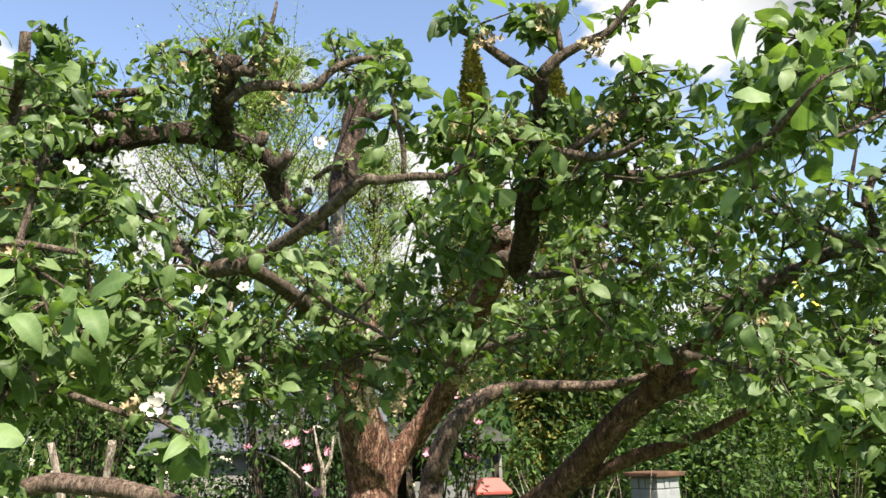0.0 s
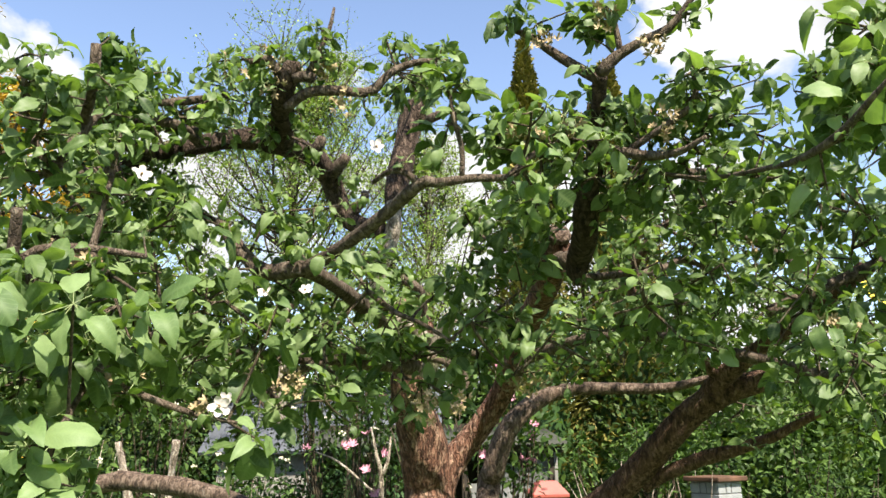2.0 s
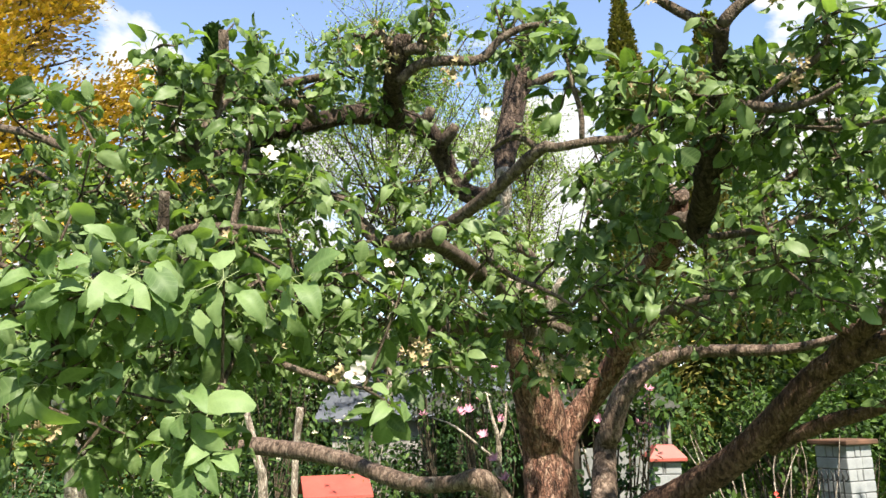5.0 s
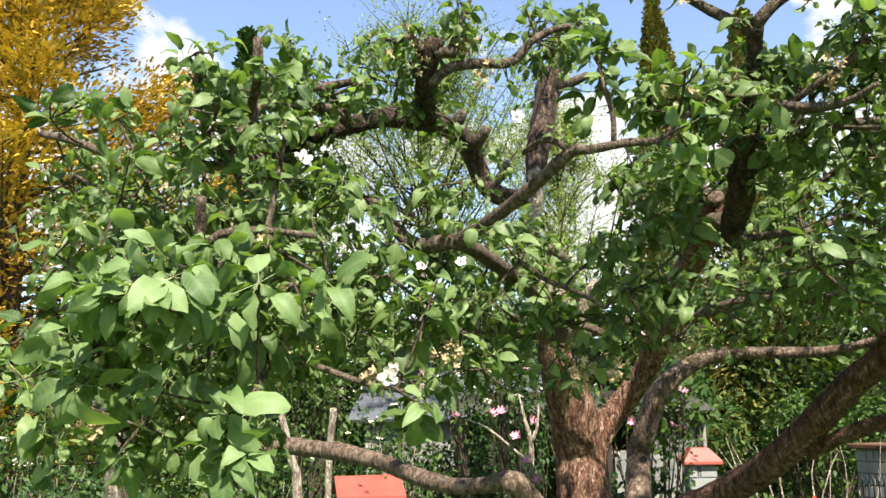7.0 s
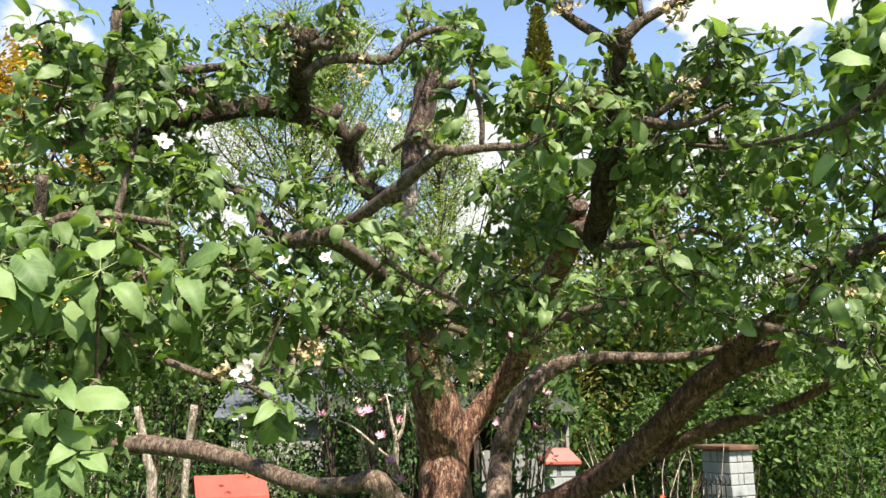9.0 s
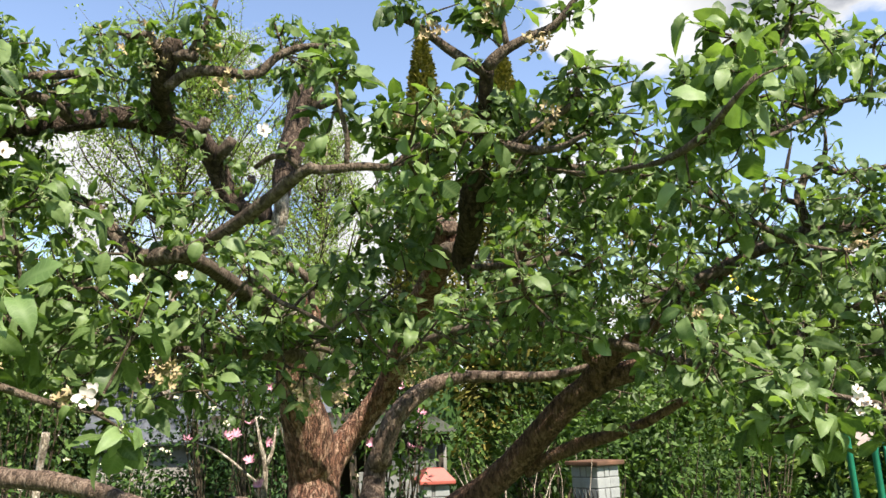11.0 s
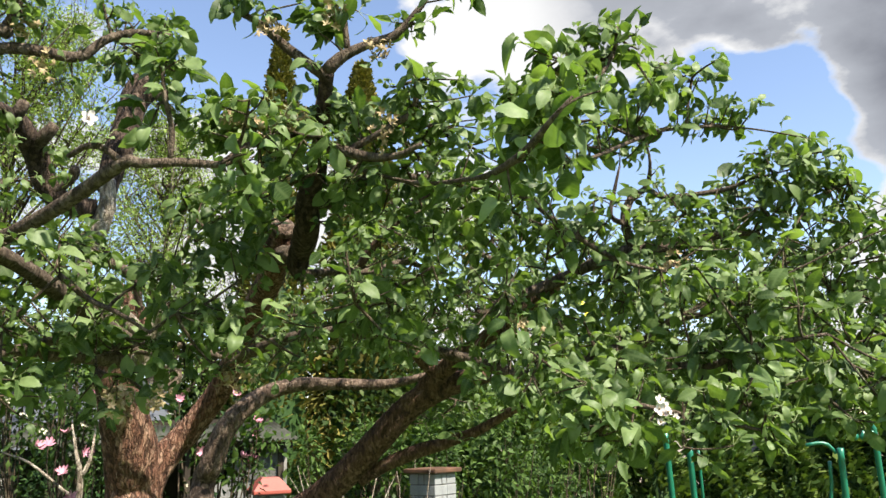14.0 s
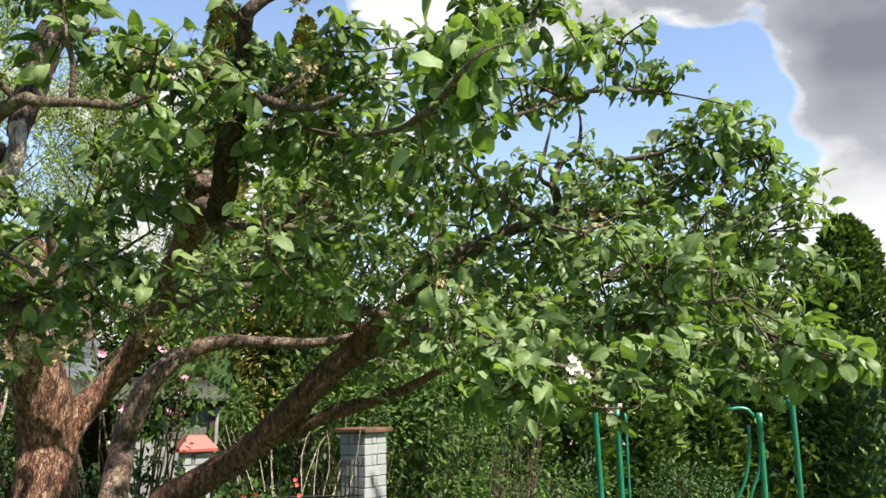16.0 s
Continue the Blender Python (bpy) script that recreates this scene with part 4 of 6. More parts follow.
clump(tree_a, 20, (1.73, 1.82, 1.78), (0.19, 0.15, 0.08))
clump(tree_a, 6, (1.73, 1.56, 1.71), (0.08, 0.08, 0.04))
clump(tree_a, 10, (1.53, 1.95, 2.01), (0.15, 0.20, 0.09))
clump(tree_a, 12, (1.50, 1.99, 1.86), (0.15, 0.20, 0.08))
clump(tree_b, 40, (0.71, 3.38, 2.18), (0.47, 0.40, 0.27))
clump(tree_b, 38, (1.17, 3.21, 2.25), (0.35, 0.40, 0.27))
clump(tree_b, 34, (0.81, 3.07, 2.49), (0.33, 0.35, 0.16))
clump(tree_b, 22, (1.44, 2.92, 2.16), (0.26, 0.35, 0.21))
clump(tree_b, 24, (1.09, 3.92, 1.79), (0.34, 0.30, 0.11))
clump(tree_b, 24, (1.39, 3.11, 1.83), (0.34, 0.30, 0.12))
clump(tree_a, 14, (1.92, 2.26, 1.95), (0.22, 0.25, 0.12))
clump(tree_a, 12, (1.65, 2.30, 2.21), (0.18, 0.25, 0.12))
clump(tree_a, 12, (2.25, 2.23, 2.06), (0.14, 0.20, 0.12))
clump(tree_a, 14, (1.51, 1.91, 1.72), (0.19, 0.15, 0.06))
clump(tree_a, 10, (1.61, 2.48, 2.46), (0.15, 0.20, 0.13))
clump(tree_a, 10, (1.95, 1.85, 1.79), (0.10, 0.12, 0.07))
clump(tree_a, 12, (1.39, 2.34, 1.89), (0.21, 0.25, 0.11))
clump(tree_b, 18, (0.26, 3.44, 2.88), (0.34, 0.35, 0.24))
clump(tree_b, 20, (0.80, 3.62, 2.75), (0.40, 0.35, 0.24))
clump(tree_b, 18, (1.30, 3.56, 2.72), (0.39, 0.35, 0.24))
clump(tree_b, 14, (-0.00, 3.56, 2.70), (0.16, 0.30, 0.19))
clump(tree_b, 16, (0.54, 3.76, 2.46), (0.41, 0.30, 0.19))
clump(tree_a, 10, (-1.05, 2.31, 2.44), (0.16, 0.15, 0.06))
clump(tree_a, 6, (-1.14, 2.19, 2.49), (0.12, 0.15, 0.06))
clump(tree_a, 22, (-1.60, 2.04, 2.29), (0.26, 0.25, 0.14))
clump(tree_a, 16, (-1.63, 1.98, 2.09), (0.18, 0.20, 0.10))
clump(tree_a, 14, (-1.35, 2.21, 2.22), (0.22, 0.20, 0.09))
clump(tree_a, 16, (-1.16, 1.40, 1.82), (0.13, 0.12, 0.08), leaf=0.058, near=True)
clump(tree_a, 14, (-0.94, 1.36, 1.95), (0.14, 0.10, 0.07), leaf=0.058, near=True)
clump(tree_a, 12, (-0.83, 1.52, 1.86), (0.11, 0.08, 0.06), leaf=0.058, near=True)
clump(tree_a, 34, (-1.58, 1.98, 1.66), (0.22, 0.30, 0.19))
clump(tree_a, 30, (-1.38, 2.10, 1.75), (0.25, 0.30, 0.17))
clump(tree_a, 26, (-1.57, 1.84, 1.81), (0.17, 0.25, 0.15))
clump(tree_a, 24, (-1.11, 2.14, 1.81), (0.18, 0.25, 0.13))
clump(tree_a, 14, (-1.45, 2.13, 1.56), (0.15, 0.20, 0.13))
clump(tree_a, 3, (0.05, 2.01, 2.80), (0.04, 0.05, 0.03))
clump(tree_a, 3, (-0.32, 3.19, 3.22), (0.10, 0.10, 0.09))
clump(tree_a, 7, (2.28, 2.35, 1.97), (0.07, 0.10, 0.09))
clump(tree_a, 5, (2.01, 2.06, 1.69), (0.05, 0.10, 0.05))
clump(tree_a, 6, (1.95, 2.48, 1.85), (0.09, 0.10, 0.06))
clump(tree_a, 14, (-0.70, 2.64, 2.24), (0.18, 0.20, 0.14))
clump(tree_a, 10, (-0.44, 2.73, 2.28), (0.16, 0.20, 0.12))
clump(tree_a, 8, (-0.66, 2.58, 2.10), (0.10, 0.20, 0.12))
for x, y, z in ((2.065, 2.392, 2.606), (1.999, 2.501, 2.438), (2.12, 2.334, 2.373), (1.77, 2.568, 2.361), (1.59, 2.692, 2.231), (1.372, 2.797, 2.41), (1.808, 2.558, 2.164), (1.974, 2.314, 2.159), (1.531, 2.892, 2.318)):
    clump(tree_a, 9, (x, y, z), (0.17, 0.2, 0.12), leaf=0.05)
for x, y, z in ((2.081, 2.3, 2.534), (2.098, 2.221, 2.362), (1.951, 2.299, 2.224), (2.091, 2.045, 2.178), (1.953, 1.927, 1.931), (1.799, 2.267, 2.109), (1.919, 2.133, 2.033), (1.614, 2.508, 2.293)):
    clump(tree_a, 7, (x, y, z), (0.14, 0.16, 0.11), leaf=0.05)
for x, y, z in ((-0.26, 2.40, 1.79), (-0.15, 2.42, 1.84), (-0.44, 2.34, 1.83), (-0.36, 2.45, 1.95)):
    clump(tree_a, 4, (x, y, z), (0.10, 0.10, 0.06), leaf=0.052)
for x, y, z in ((0.99, 3.46, 2.60), (1.29, 3.53, 2.48), (1.60, 3.57, 2.50), (1.93, 3.59, 2.57), (2.21, 3.52, 2.59), (2.49, 3.38, 2.53), (2.75, 3.23, 2.47), (1.11, 3.72, 2.32), (1.48, 3.76, 2.27), (1.86, 3.78, 2.28), (2.19, 3.60, 2.31), (2.50, 3.45, 2.23), (2.76, 3.30, 2.18), (0.68, 3.51, 2.66), (0.65, 3.70, 2.37), (0.39, 3.89, 2.23), (0.78, 3.84, 2.11), (0.17, 4.08, 2.08), (1.71, 3.78, 2.01), (2.14, 3.59, 1.99)):
    clump(tree_b, 13, (x, y, z), (0.30, 0.26, 0.15), leaf=0.05)
for x, y, z in ((0.52, 2.18, 2.58), (0.65, 2.02, 2.60), (0.81, 1.99, 2.49), (0.92, 1.84, 2.52), (1.18, 2.07, 2.51), (0.71, 2.25, 2.46), (1.01, 2.25, 2.46), (0.30, 2.25, 2.62), (0.16, 2.32, 2.50)):
    clump(tree_a, 6, (x, y, z), (0.16, 0.16, 0.09), leaf=0.05)
for x, y, z in ((0.23, 1.96, 2.39), (0.16, 2.01, 2.36), (0.32, 2.09, 2.36), (0.16, 2.03, 2.49), (0.39, 2.16, 2.55), (0.15, 2.27, 2.34), (0.37, 2.31, 2.32), (0.10, 2.39, 2.20), (-0.36, 2.55, 2.00), (-0.00, 2.72, 2.04)):
    clump(tree_a, 4, (x, y, z), (0.09, 0.08, 0.055), leaf=0.05)
for x, y, z in ((-0.94, 1.60, 2.45), (-0.98, 1.58, 2.35), (-1.04, 1.56, 2.39), (-0.96, 1.80, 2.54), (-0.94, 1.90, 2.57), (-1.03, 1.58, 2.47), (-1.00, 2.01, 2.51), (-0.88, 2.12, 2.60), (-0.84, 1.51, 2.29), (-0.81, 2.12, 2.66), (-1.14, 1.60, 2.34), (-1.52, 1.90, 2.54)):
    clump(tree_a, 3, (x, y, z), (0.07, 0.07, 0.05), leaf=0.05)
for x, y, z in ((1.61, 1.76, 1.70), (1.65, 1.71, 1.66), (1.51, 1.76, 1.63), (1.41, 1.78, 1.65), (1.21, 1.79, 1.61), (1.08, 1.97, 1.68), (1.67, 1.69, 1.73), (1.31, 1.79, 1.70)):
    clump(tree_a, 5, (x, y, z), (0.10, 0.10, 0.06), leaf=0.05)
for x, y, z in ((-1.08, 2.12, 2.17), (-0.65, 2.47, 2.19), (-0.62, 2.51, 2.04), (-0.98, 2.16, 2.07), (-0.71, 2.43, 1.94), (-1.07, 2.22, 2.22), (-0.50, 2.61, 2.13), (-1.26, 2.02, 2.09)):
    clump(tree_a, 6, (x, y, z), (0.16, 0.14, 0.09), leaf=0.05)
for x, y, z in ((-0.15, 2.20, 2.14), (-0.01, 2.27, 1.99), (-0.14, 2.35, 1.93), (0.08, 2.33, 1.88), (0.22, 2.19, 1.97), (0.39, 2.04, 2.03), (0.35, 2.02, 2.16), (-0.27, 2.35, 2.00), (0.48, 2.06, 1.91), (0.23, 2.31, 1.87)):
    clump(tree_a, 4, (x, y, z), (0.10, 0.09, 0.06), leaf=0.048)
for x, y, z in ((-1.30, 2.11, 2.48), (-1.22, 2.22, 2.48), (-1.12, 2.31, 2.53), (-1.02, 2.42, 2.52), (-1.15, 2.25, 2.36), (-1.03, 2.36, 2.37), (-0.96, 2.46, 2.36), (-1.25, 2.15, 2.32)):
    clump(tree_a, 6, (x, y, z), (0.15, 0.14, 0.09), leaf=0.05)
for x, y, z in ((-1.17, 2.06, 2.70), (-1.08, 2.12, 2.67), (-1.00, 2.23, 2.67), (-0.92, 2.28, 2.67), (-0.81, 2.28, 2.72), (-0.77, 2.48, 2.71), (-1.24, 1.97, 2.61), (-0.84, 2.15, 2.78), (-1.05, 2.15, 2.78), (-0.69, 2.70, 2.68), (-0.51, 2.37, 2.38), (-0.63, 2.28, 2.32)):
    clump(tree_a, 4, (x, y, z), (0.10, 0.08, 0.06), leaf=0.042)
for x, y, z in ((-0.51, 2.16, 2.90), (-0.54, 2.17, 2.84), (-0.94, 1.87, 2.71), (-0.32, 2.24, 2.89), (-0.18, 2.26, 2.87), (-0.10, 1.82, 2.50)):
    clump(tree_a, 2, (x, y, z), (0.05, 0.05, 0.05), leaf=0.036)
dress(tree_a, [(-0.631, 3.059, 2.606, 0.042), (-0.667, 2.986, 2.717, 0.043), (-0.713, 2.842, 2.765, 0.041), (-0.783, 2.628, 2.732, 0.04), (-0.898, 2.507, 2.708, 0.035), (-1.032, 2.411, 2.645, 0.032), (-1.127, 2.341, 2.595, 0.027), (-1.273, 2.264, 2.533, 0.02)], 30)
dress(tree_a, [(-0.353, 3.187, 3.031, 0.052), (-0.317, 3.199, 3.152, 0.048), (-0.295, 3.211, 3.264, 0.030)], 34, 0.042)
dress(tree_a, [(-0.705, 2.385, 2.719, 0.036), (-0.664, 2.252, 2.747, 0.032), (-0.626, 2.195, 2.804, 0.028)], 14)
dress(tree_a, [(-1.133, 2.178, 2.575, 0.02), (-0.97, 2.2, 2.625, 0.016), (-0.66, 2.2, 2.78, 0.014), (-0.48, 2.2, 2.78, 0.014)], 24)
dress(tree_a, [(0.30, 2.394, 2.353, 0.03), (0.302, 2.261, 2.468, 0.03), (0.303, 2.134, 2.53, 0.021)], 18)
dress(tree_a, [(0.45, 2.39, 2.458, 0.018), (0.685, 2.495, 2.519, 0.014), (0.869, 2.565, 2.530, 0.009)], 18)
spurs(tree_a, 10)
spurs(tree_b, 7)
finish(tree_a, "fresh green ovate apple leaves")
finish(tree_b, "fresh green apple leaves in half shade")


# ---- setting and background ----
GRASS = plain("lawn_soil", (0.07, 0.12, 0.03), (0.13, 0.19, 0.055), 3, 0.95, 0.01)
BUSH = leaf_material("shrub_leaf", (0.022, 0.045, 0.012), (0.048, 0.088, 0.022), (0.10, 0.16, 0.04), veins=False)
# darkened shrub_leaf: the far trees' shaded depth is put into the colour
BUSH_FAR = leaf_material("far_tree_leaf_shaded", (0.014, 0.03, 0.008), (0.035, 0.062, 0.014), (0.09, 0.125, 0.03), veins=False)
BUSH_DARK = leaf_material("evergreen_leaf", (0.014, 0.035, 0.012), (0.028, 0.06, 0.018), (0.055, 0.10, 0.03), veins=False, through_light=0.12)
THUJA = leaf_material("thuja_spray", (0.020, 0.038, 0.012), (0.062, 0.105, 0.028), (0.16, 0.21, 0.06), veins=False, through_light=0.2)
THUJA_OLIVE = leaf_material("cypress_spray", (0.06, 0.06, 0.014), (0.13, 0.12, 0.03), (0.24, 0.20, 0.06), veins=False, through_light=0.1)
GOLD = leaf_material("golden_spray", (0.16, 0.12, 0.02), (0.42, 0.27, 0.04), (0.62, 0.40, 0.07), veins=False, through_light=0.15)
SPRING = leaf_material("young_birch_leaf", (0.12, 0.18, 0.04), (0.20, 0.28, 0.07), (0.30, 0.38, 0.12), veins=False)
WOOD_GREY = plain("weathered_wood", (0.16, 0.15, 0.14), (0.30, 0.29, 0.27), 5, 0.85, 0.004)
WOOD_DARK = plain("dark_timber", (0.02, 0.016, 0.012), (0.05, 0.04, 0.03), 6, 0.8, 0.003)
ROOFING = plain("corrugated_sheet", (0.03, 0.032, 0.025), (0.065, 0.068, 0.056), 4, 0.8, 0.003)
RED_ROOF = plain("red_painted_sheet", (0.23, 0.042, 0.03), (0.31, 0.07, 0.05), 5, 0.55, 0.001)
TILE = plain("clay_tile", (0.06, 0.036, 0.024), (0.14, 0.075, 0.048), 9, 0.8, 0.003)
BRICK = plain("white_sand_lime_brick", (0.19, 0.20, 0.205), (0.30, 0.31, 0.31), 9, 0.9, 0.004)
MORTAR = plain("dark_mortar", (0.10, 0.10, 0.10), (0.16, 0.16, 0.16), 20, 0.95, 0.003)
IRON = plain("wrought_iron", (0.012, 0.012, 0.012), (0.025, 0.025, 0.025), 20, 0.5, 0.001, 0.6)
GREEN_PAINT = plain("green_painted_pipe", (0.005, 0.10, 0.06), (0.012, 0.16, 0.095), 10, 0.35, 0.0005)
FABRIC = plain("grey_tarpaulin", (0.13, 0.13, 0.125), (0.23, 0.23, 0.22), 4, 0.8, 0.004)
WHITE_SIDING = plain("pale_pink_siding", (0.32, 0.26, 0.24), (0.42, 0.36, 0.34), 6, 0.8, 0.002)

# ground
bm = bmesh.new()
bmesh.ops.create_grid(bm, x_segments=60, y_segments=60, size=400)
for vtx in bm.verts:
    vtx.co.z = 0.03 * noise.noise(vtx.co * 0.05)
ground = part("ground", bm, GRASS, None)
tagged(ground, "short green lawn under the trees", "ground", kind="structure")

FLAT = np.zeros((12, 2))
CARD = (np.array([(0, 0, 0), (-0.26, 0.45, 0.06), (0.26, 0.45, 0.06), (0, 1, -0.15), (0, 0.5, 0)]), [(0, 4, 1), (0, 2, 4), (1, 4, 3), (4, 2, 3)], FLAT[:5])
SPRAY = (np.array([(0, 0, 0), (-0.22, 0.35, 0.03), (-0.1, 0.5, 0.0), (-0.2, 0.8, 0.0), (0, 1, -0.05), (0.2, 0.75, 0.02), (0.1, 0.5, 0.0), (0.24, 0.32, 0.0)]),
         [(0, 2, 1), (0, 6, 2), (0, 7, 6), (2, 4, 3), (2, 6, 4), (6, 5, 4)], FLAT[:8])


def scatter(swarm, pts, outs, size, droop=0.3, jitter=0.6):
    """Small leaves at pts that point outwards."""
    pts, outs = np.asarray(pts), np.asarray(outs)
    n = len(pts)
    if not n:
        return
    way = outs + rng.normal(0, jitter, (n, 3)) - np.array([0, 0, droop])
    way /= np.linalg.norm(way, axis=1)[:, None] + 1e-9
    up = np.stack([rng.normal(0, 0.6, n), rng.normal(0, 0.6, n), np.ones(n)], 1)
    side = np.cross(way, up)
    side /= np.linalg.norm(side, axis=1)[:, None] + 1e-9
    rows = np.stack([side, way, np.cross(side, way)], 1) * (size * rng.uniform(0.6, 1.3, n))[:, None, None]
    swarm.m[0].extend(rows)
    swarm.p[0].extend(pts)


def shrub(name, at, size, count, leaf, mat, label, category="shrub", stems=8, blobs=7, stem_mat=None, shape=CARD, hollow=0.5, low=0.45, high=1.55, thick=(0.35, 0.6)):
    """A bush: stems from the base and a crown of many leaves in uneven lobes."""
    at, size = np.array(at, float), np.array(size, float)
    ob = holder(name, at, label, category)
    lobes = [(at + np.array([rng.uniform(-0.55, 0.55), rng.uniform(-0.55, 0.55), rng.uniform(low, high)]) * size, rng.uniform(*thick)) for _ in range(blobs)]
    wood = Heap()
    for c, r in lobes[:stems]:
        m = (at + c) / 2 + rng.normal(0, 0.06, 3)
        s = spline([(*at + rng.normal(0, 0.04, 3) * (1, 1, 0), 0.012), (*m, 0.009), (*c, 0.004)], 0.08 * max(1, size[0]))
        wood.add(*tube(s, 5, 0.1, 20, False))
        for _ in range(5 if size[0] < 1 else 2):
            e = c + rng.normal(0, 0.5, 3) * r * size
            wood.add(*tube(spline([(*m, 0.007), (*((m + e) / 2 + rng.normal(0, 0.04, 3)), 0.005), (*e, 0.002)], 0.12), 4, 0, 1, False))
    wood.put("stemwork", stem_mat or TWIG, ob)
    leaves = Swarm([shape])
    for i in range(len(lobes)):
        c, r = lobes[i]
        n = count // len(lobes)
        d = rng.normal(0, 1, (n, 3))
        d /= np.linalg.norm(d, axis=1)[:, None]
        rad = rng.uniform(hollow, 1.0, n)[:, None] ** 0.5
        p = c + d * rad * r * size
        keep = p[:, 2] > 0.05
        scatter(leaves, p[keep], d[keep], leaf)
    leaves.put("foliage", mat, ob)
    return ob


def conifer(name, at, height, radius, count, mat, label, leaf=0.16, taper=1.0):
    """A dense column of sprays round a trunk, with lobes and gaps."""
    at = np.array(at, float)
    ob = holder(name, at, label, "conifer")
    raw("trunk", *tube(spline([(*at, radius * 0.14), (*(at + (0, 0, height * 0.5)), radius * 0.09), (*(at + (0, 0, height * 0.97)), 0.01)], 0.3), 8, 0.1, 6), BARK_DARK, ob)
    h = rng.uniform(0.01, 1.0, count) ** 0.85
    a = rng.uniform(0, 2 * np.pi, count)
    prof = np.where(h < 0.12, 0.75 + 2 * h, (1 - (h - 0.12) / 0.88 * 1.0) ** taper)
    bump_ = np.array([1 + 0.42 * noise.noise(Vector((math.cos(q) * 1.6, math.sin(q) * 1.6, hh * height * 1.3 + at[0]))) for q, hh in zip(a, h)])
    r = radius * np.clip(prof, 0.04, 1) * bump_ * rng.uniform(0.72, 1.03, count)
    o = np.stack([np.cos(a), np.sin(a), np.full(count, 0.75)], 1)
    p = at + np.stack([np.cos(a) * r, np.sin(a) * r, h * height], 1)
    heap = Swarm([SPRAY])
    scatter(heap, p, o, leaf, droop=0.0, jitter=0.55)
    heap.put("foliage", mat, ob)
    # solid tube in the dark evergreen colour fills the middle of the column
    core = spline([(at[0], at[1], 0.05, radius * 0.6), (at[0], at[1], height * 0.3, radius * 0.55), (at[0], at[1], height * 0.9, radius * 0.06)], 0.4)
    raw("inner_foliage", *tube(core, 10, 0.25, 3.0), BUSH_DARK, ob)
    return ob


def sparse_tree(name, at, height, width, label, limbs=26, leaf_mat=SPRING, leaf=0.045, per=70, trunk_r=0.09):
    """A slender tree with thin upright branches and tiny young leaves."""
    at = np.array(at, float)
    ob = holder(name, at, label, "tree")
    top = at + np.array([0.2, 0, height])
    raw("trunk", *tube(spline([(*at, trunk_r), (*(at + (0.1, 0, height * 0.5)), trunk_r * 0.6), (*top, 0.01)], 0.3), 8, 0.1, 4), BARK_PALE, ob)
    wood, leaves = Heap(), Swarm([CARD])
    for i in range(limbs):
        h = rng.uniform(0.25, 0.92)
        a = rng.uniform(0, 6.28)
        s = at + np.array([0.1, 0, height * h])
        n = width * (1.15 - h) * rng.uniform(0.7, 1.2)
        e = s + np.array([math.cos(a) * n, math.sin(a) * n, n * rng.uniform(0.7, 1.5)])
        line = spline([(*s, 0.022), (*((s + e) / 2 + rng.normal(0, 0.12, 3)), 0.012), (*e, 0.003)], 0.15)
        wood.add(*tube(line, 5, 0, 1, False))
        for j in range(15):
            q = line[int(rng.integers(len(line) // 3, len(line)))][:3]
            w = q + rng.normal(0, 0.28, 3) + np.array([0, 0, 0.28])
            wood.add(*tube(np.array([(*q, 0.006), (*((q + w) / 2 + rng.normal(0, 0.03, 3)), 0.004), (*w, 0.0025)]), 3, 0, 1, False))
            k = per // 15
            u = rng.uniform(0, 1, (k, 1))
            p = q + (w - q) * u + rng.normal(0, 0.06, (k, 3))
            scatter(leaves, p, rng.normal(0, 1, (k, 3)), leaf)
    wood.put("branchwork", TWIG, ob)
    leaves.put("foliage", leaf_mat, ob)
    return ob


def plume_conifer(name, at, height, slope, widest, mat, label, limbs=200, per=420, leaf=0.078):
    """A broad cone of feathery plumes: rising limbs, each with flat fans of sprays and a ragged tip."""
    at = np.array(at, float)
    ob = holder(name, at, label, "conifer")
    raw("trunk", *tube(spline([(*at, 0.2), (*(at + (0, 0, height * 0.5)), 0.12), (*(at + (0, 0, height * 0.97)), 0.01)], 0.4), 8, 0.1, 6), BARK_DARK, ob)
    wood, sprays = Heap(), Swarm([SPRAY])
    for i in range(limbs):
        h = 1.2 + (height - 1.3) * rng.uniform(0, 1)
        a = i * 2.4 + rng.normal(0, 0.2)
        out = np.array([math.cos(a), math.sin(a), 0.0])
        reach = min(widest, slope * (height - h)) * rng.uniform(0.72, 1.08) + 0.15
        s = at + np.array([0, 0, h - 0.45 * reach])
        e = s + out * reach + np.array([0, 0, 0.45 * reach])
        line = spline([(*s, 0.03), (*((s + e) / 2 - np.array([0, 0, 0.12 * reach])), 0.018), (*e, 0.004)], 0.25)
        wood.add(*tube(line, 4, 0, 1, False))
        n = per if out @ np.array([0.68, -0.73, 0.0]) > -0.2 else per // 3
        u = rng.uniform(0.3, 1.02, n) ** 0.7
        p = s + (e - s) * u[:, None] + rng.normal(0, 1, (n, 3)) * np.array([0.11, 0.11, 0.08])
        side = np.array([-out[1], out[0], 0.0])
        w = rng.normal(0, 0.26, n) * (1.1 - u) * (0.5 + reach)
        p = p + side * w[:, None]
        lean = out * 0.8 + np.array([0, 0, 0.35]) + side * np.sign(w)[:, None] * 0.6
        scatter(sprays, p, lean, leaf, droop=0.0, jitter=0.35)
    wood.put("limbwork", TWIG, ob)
    sprays.put("foliage", mat, ob)
    return ob


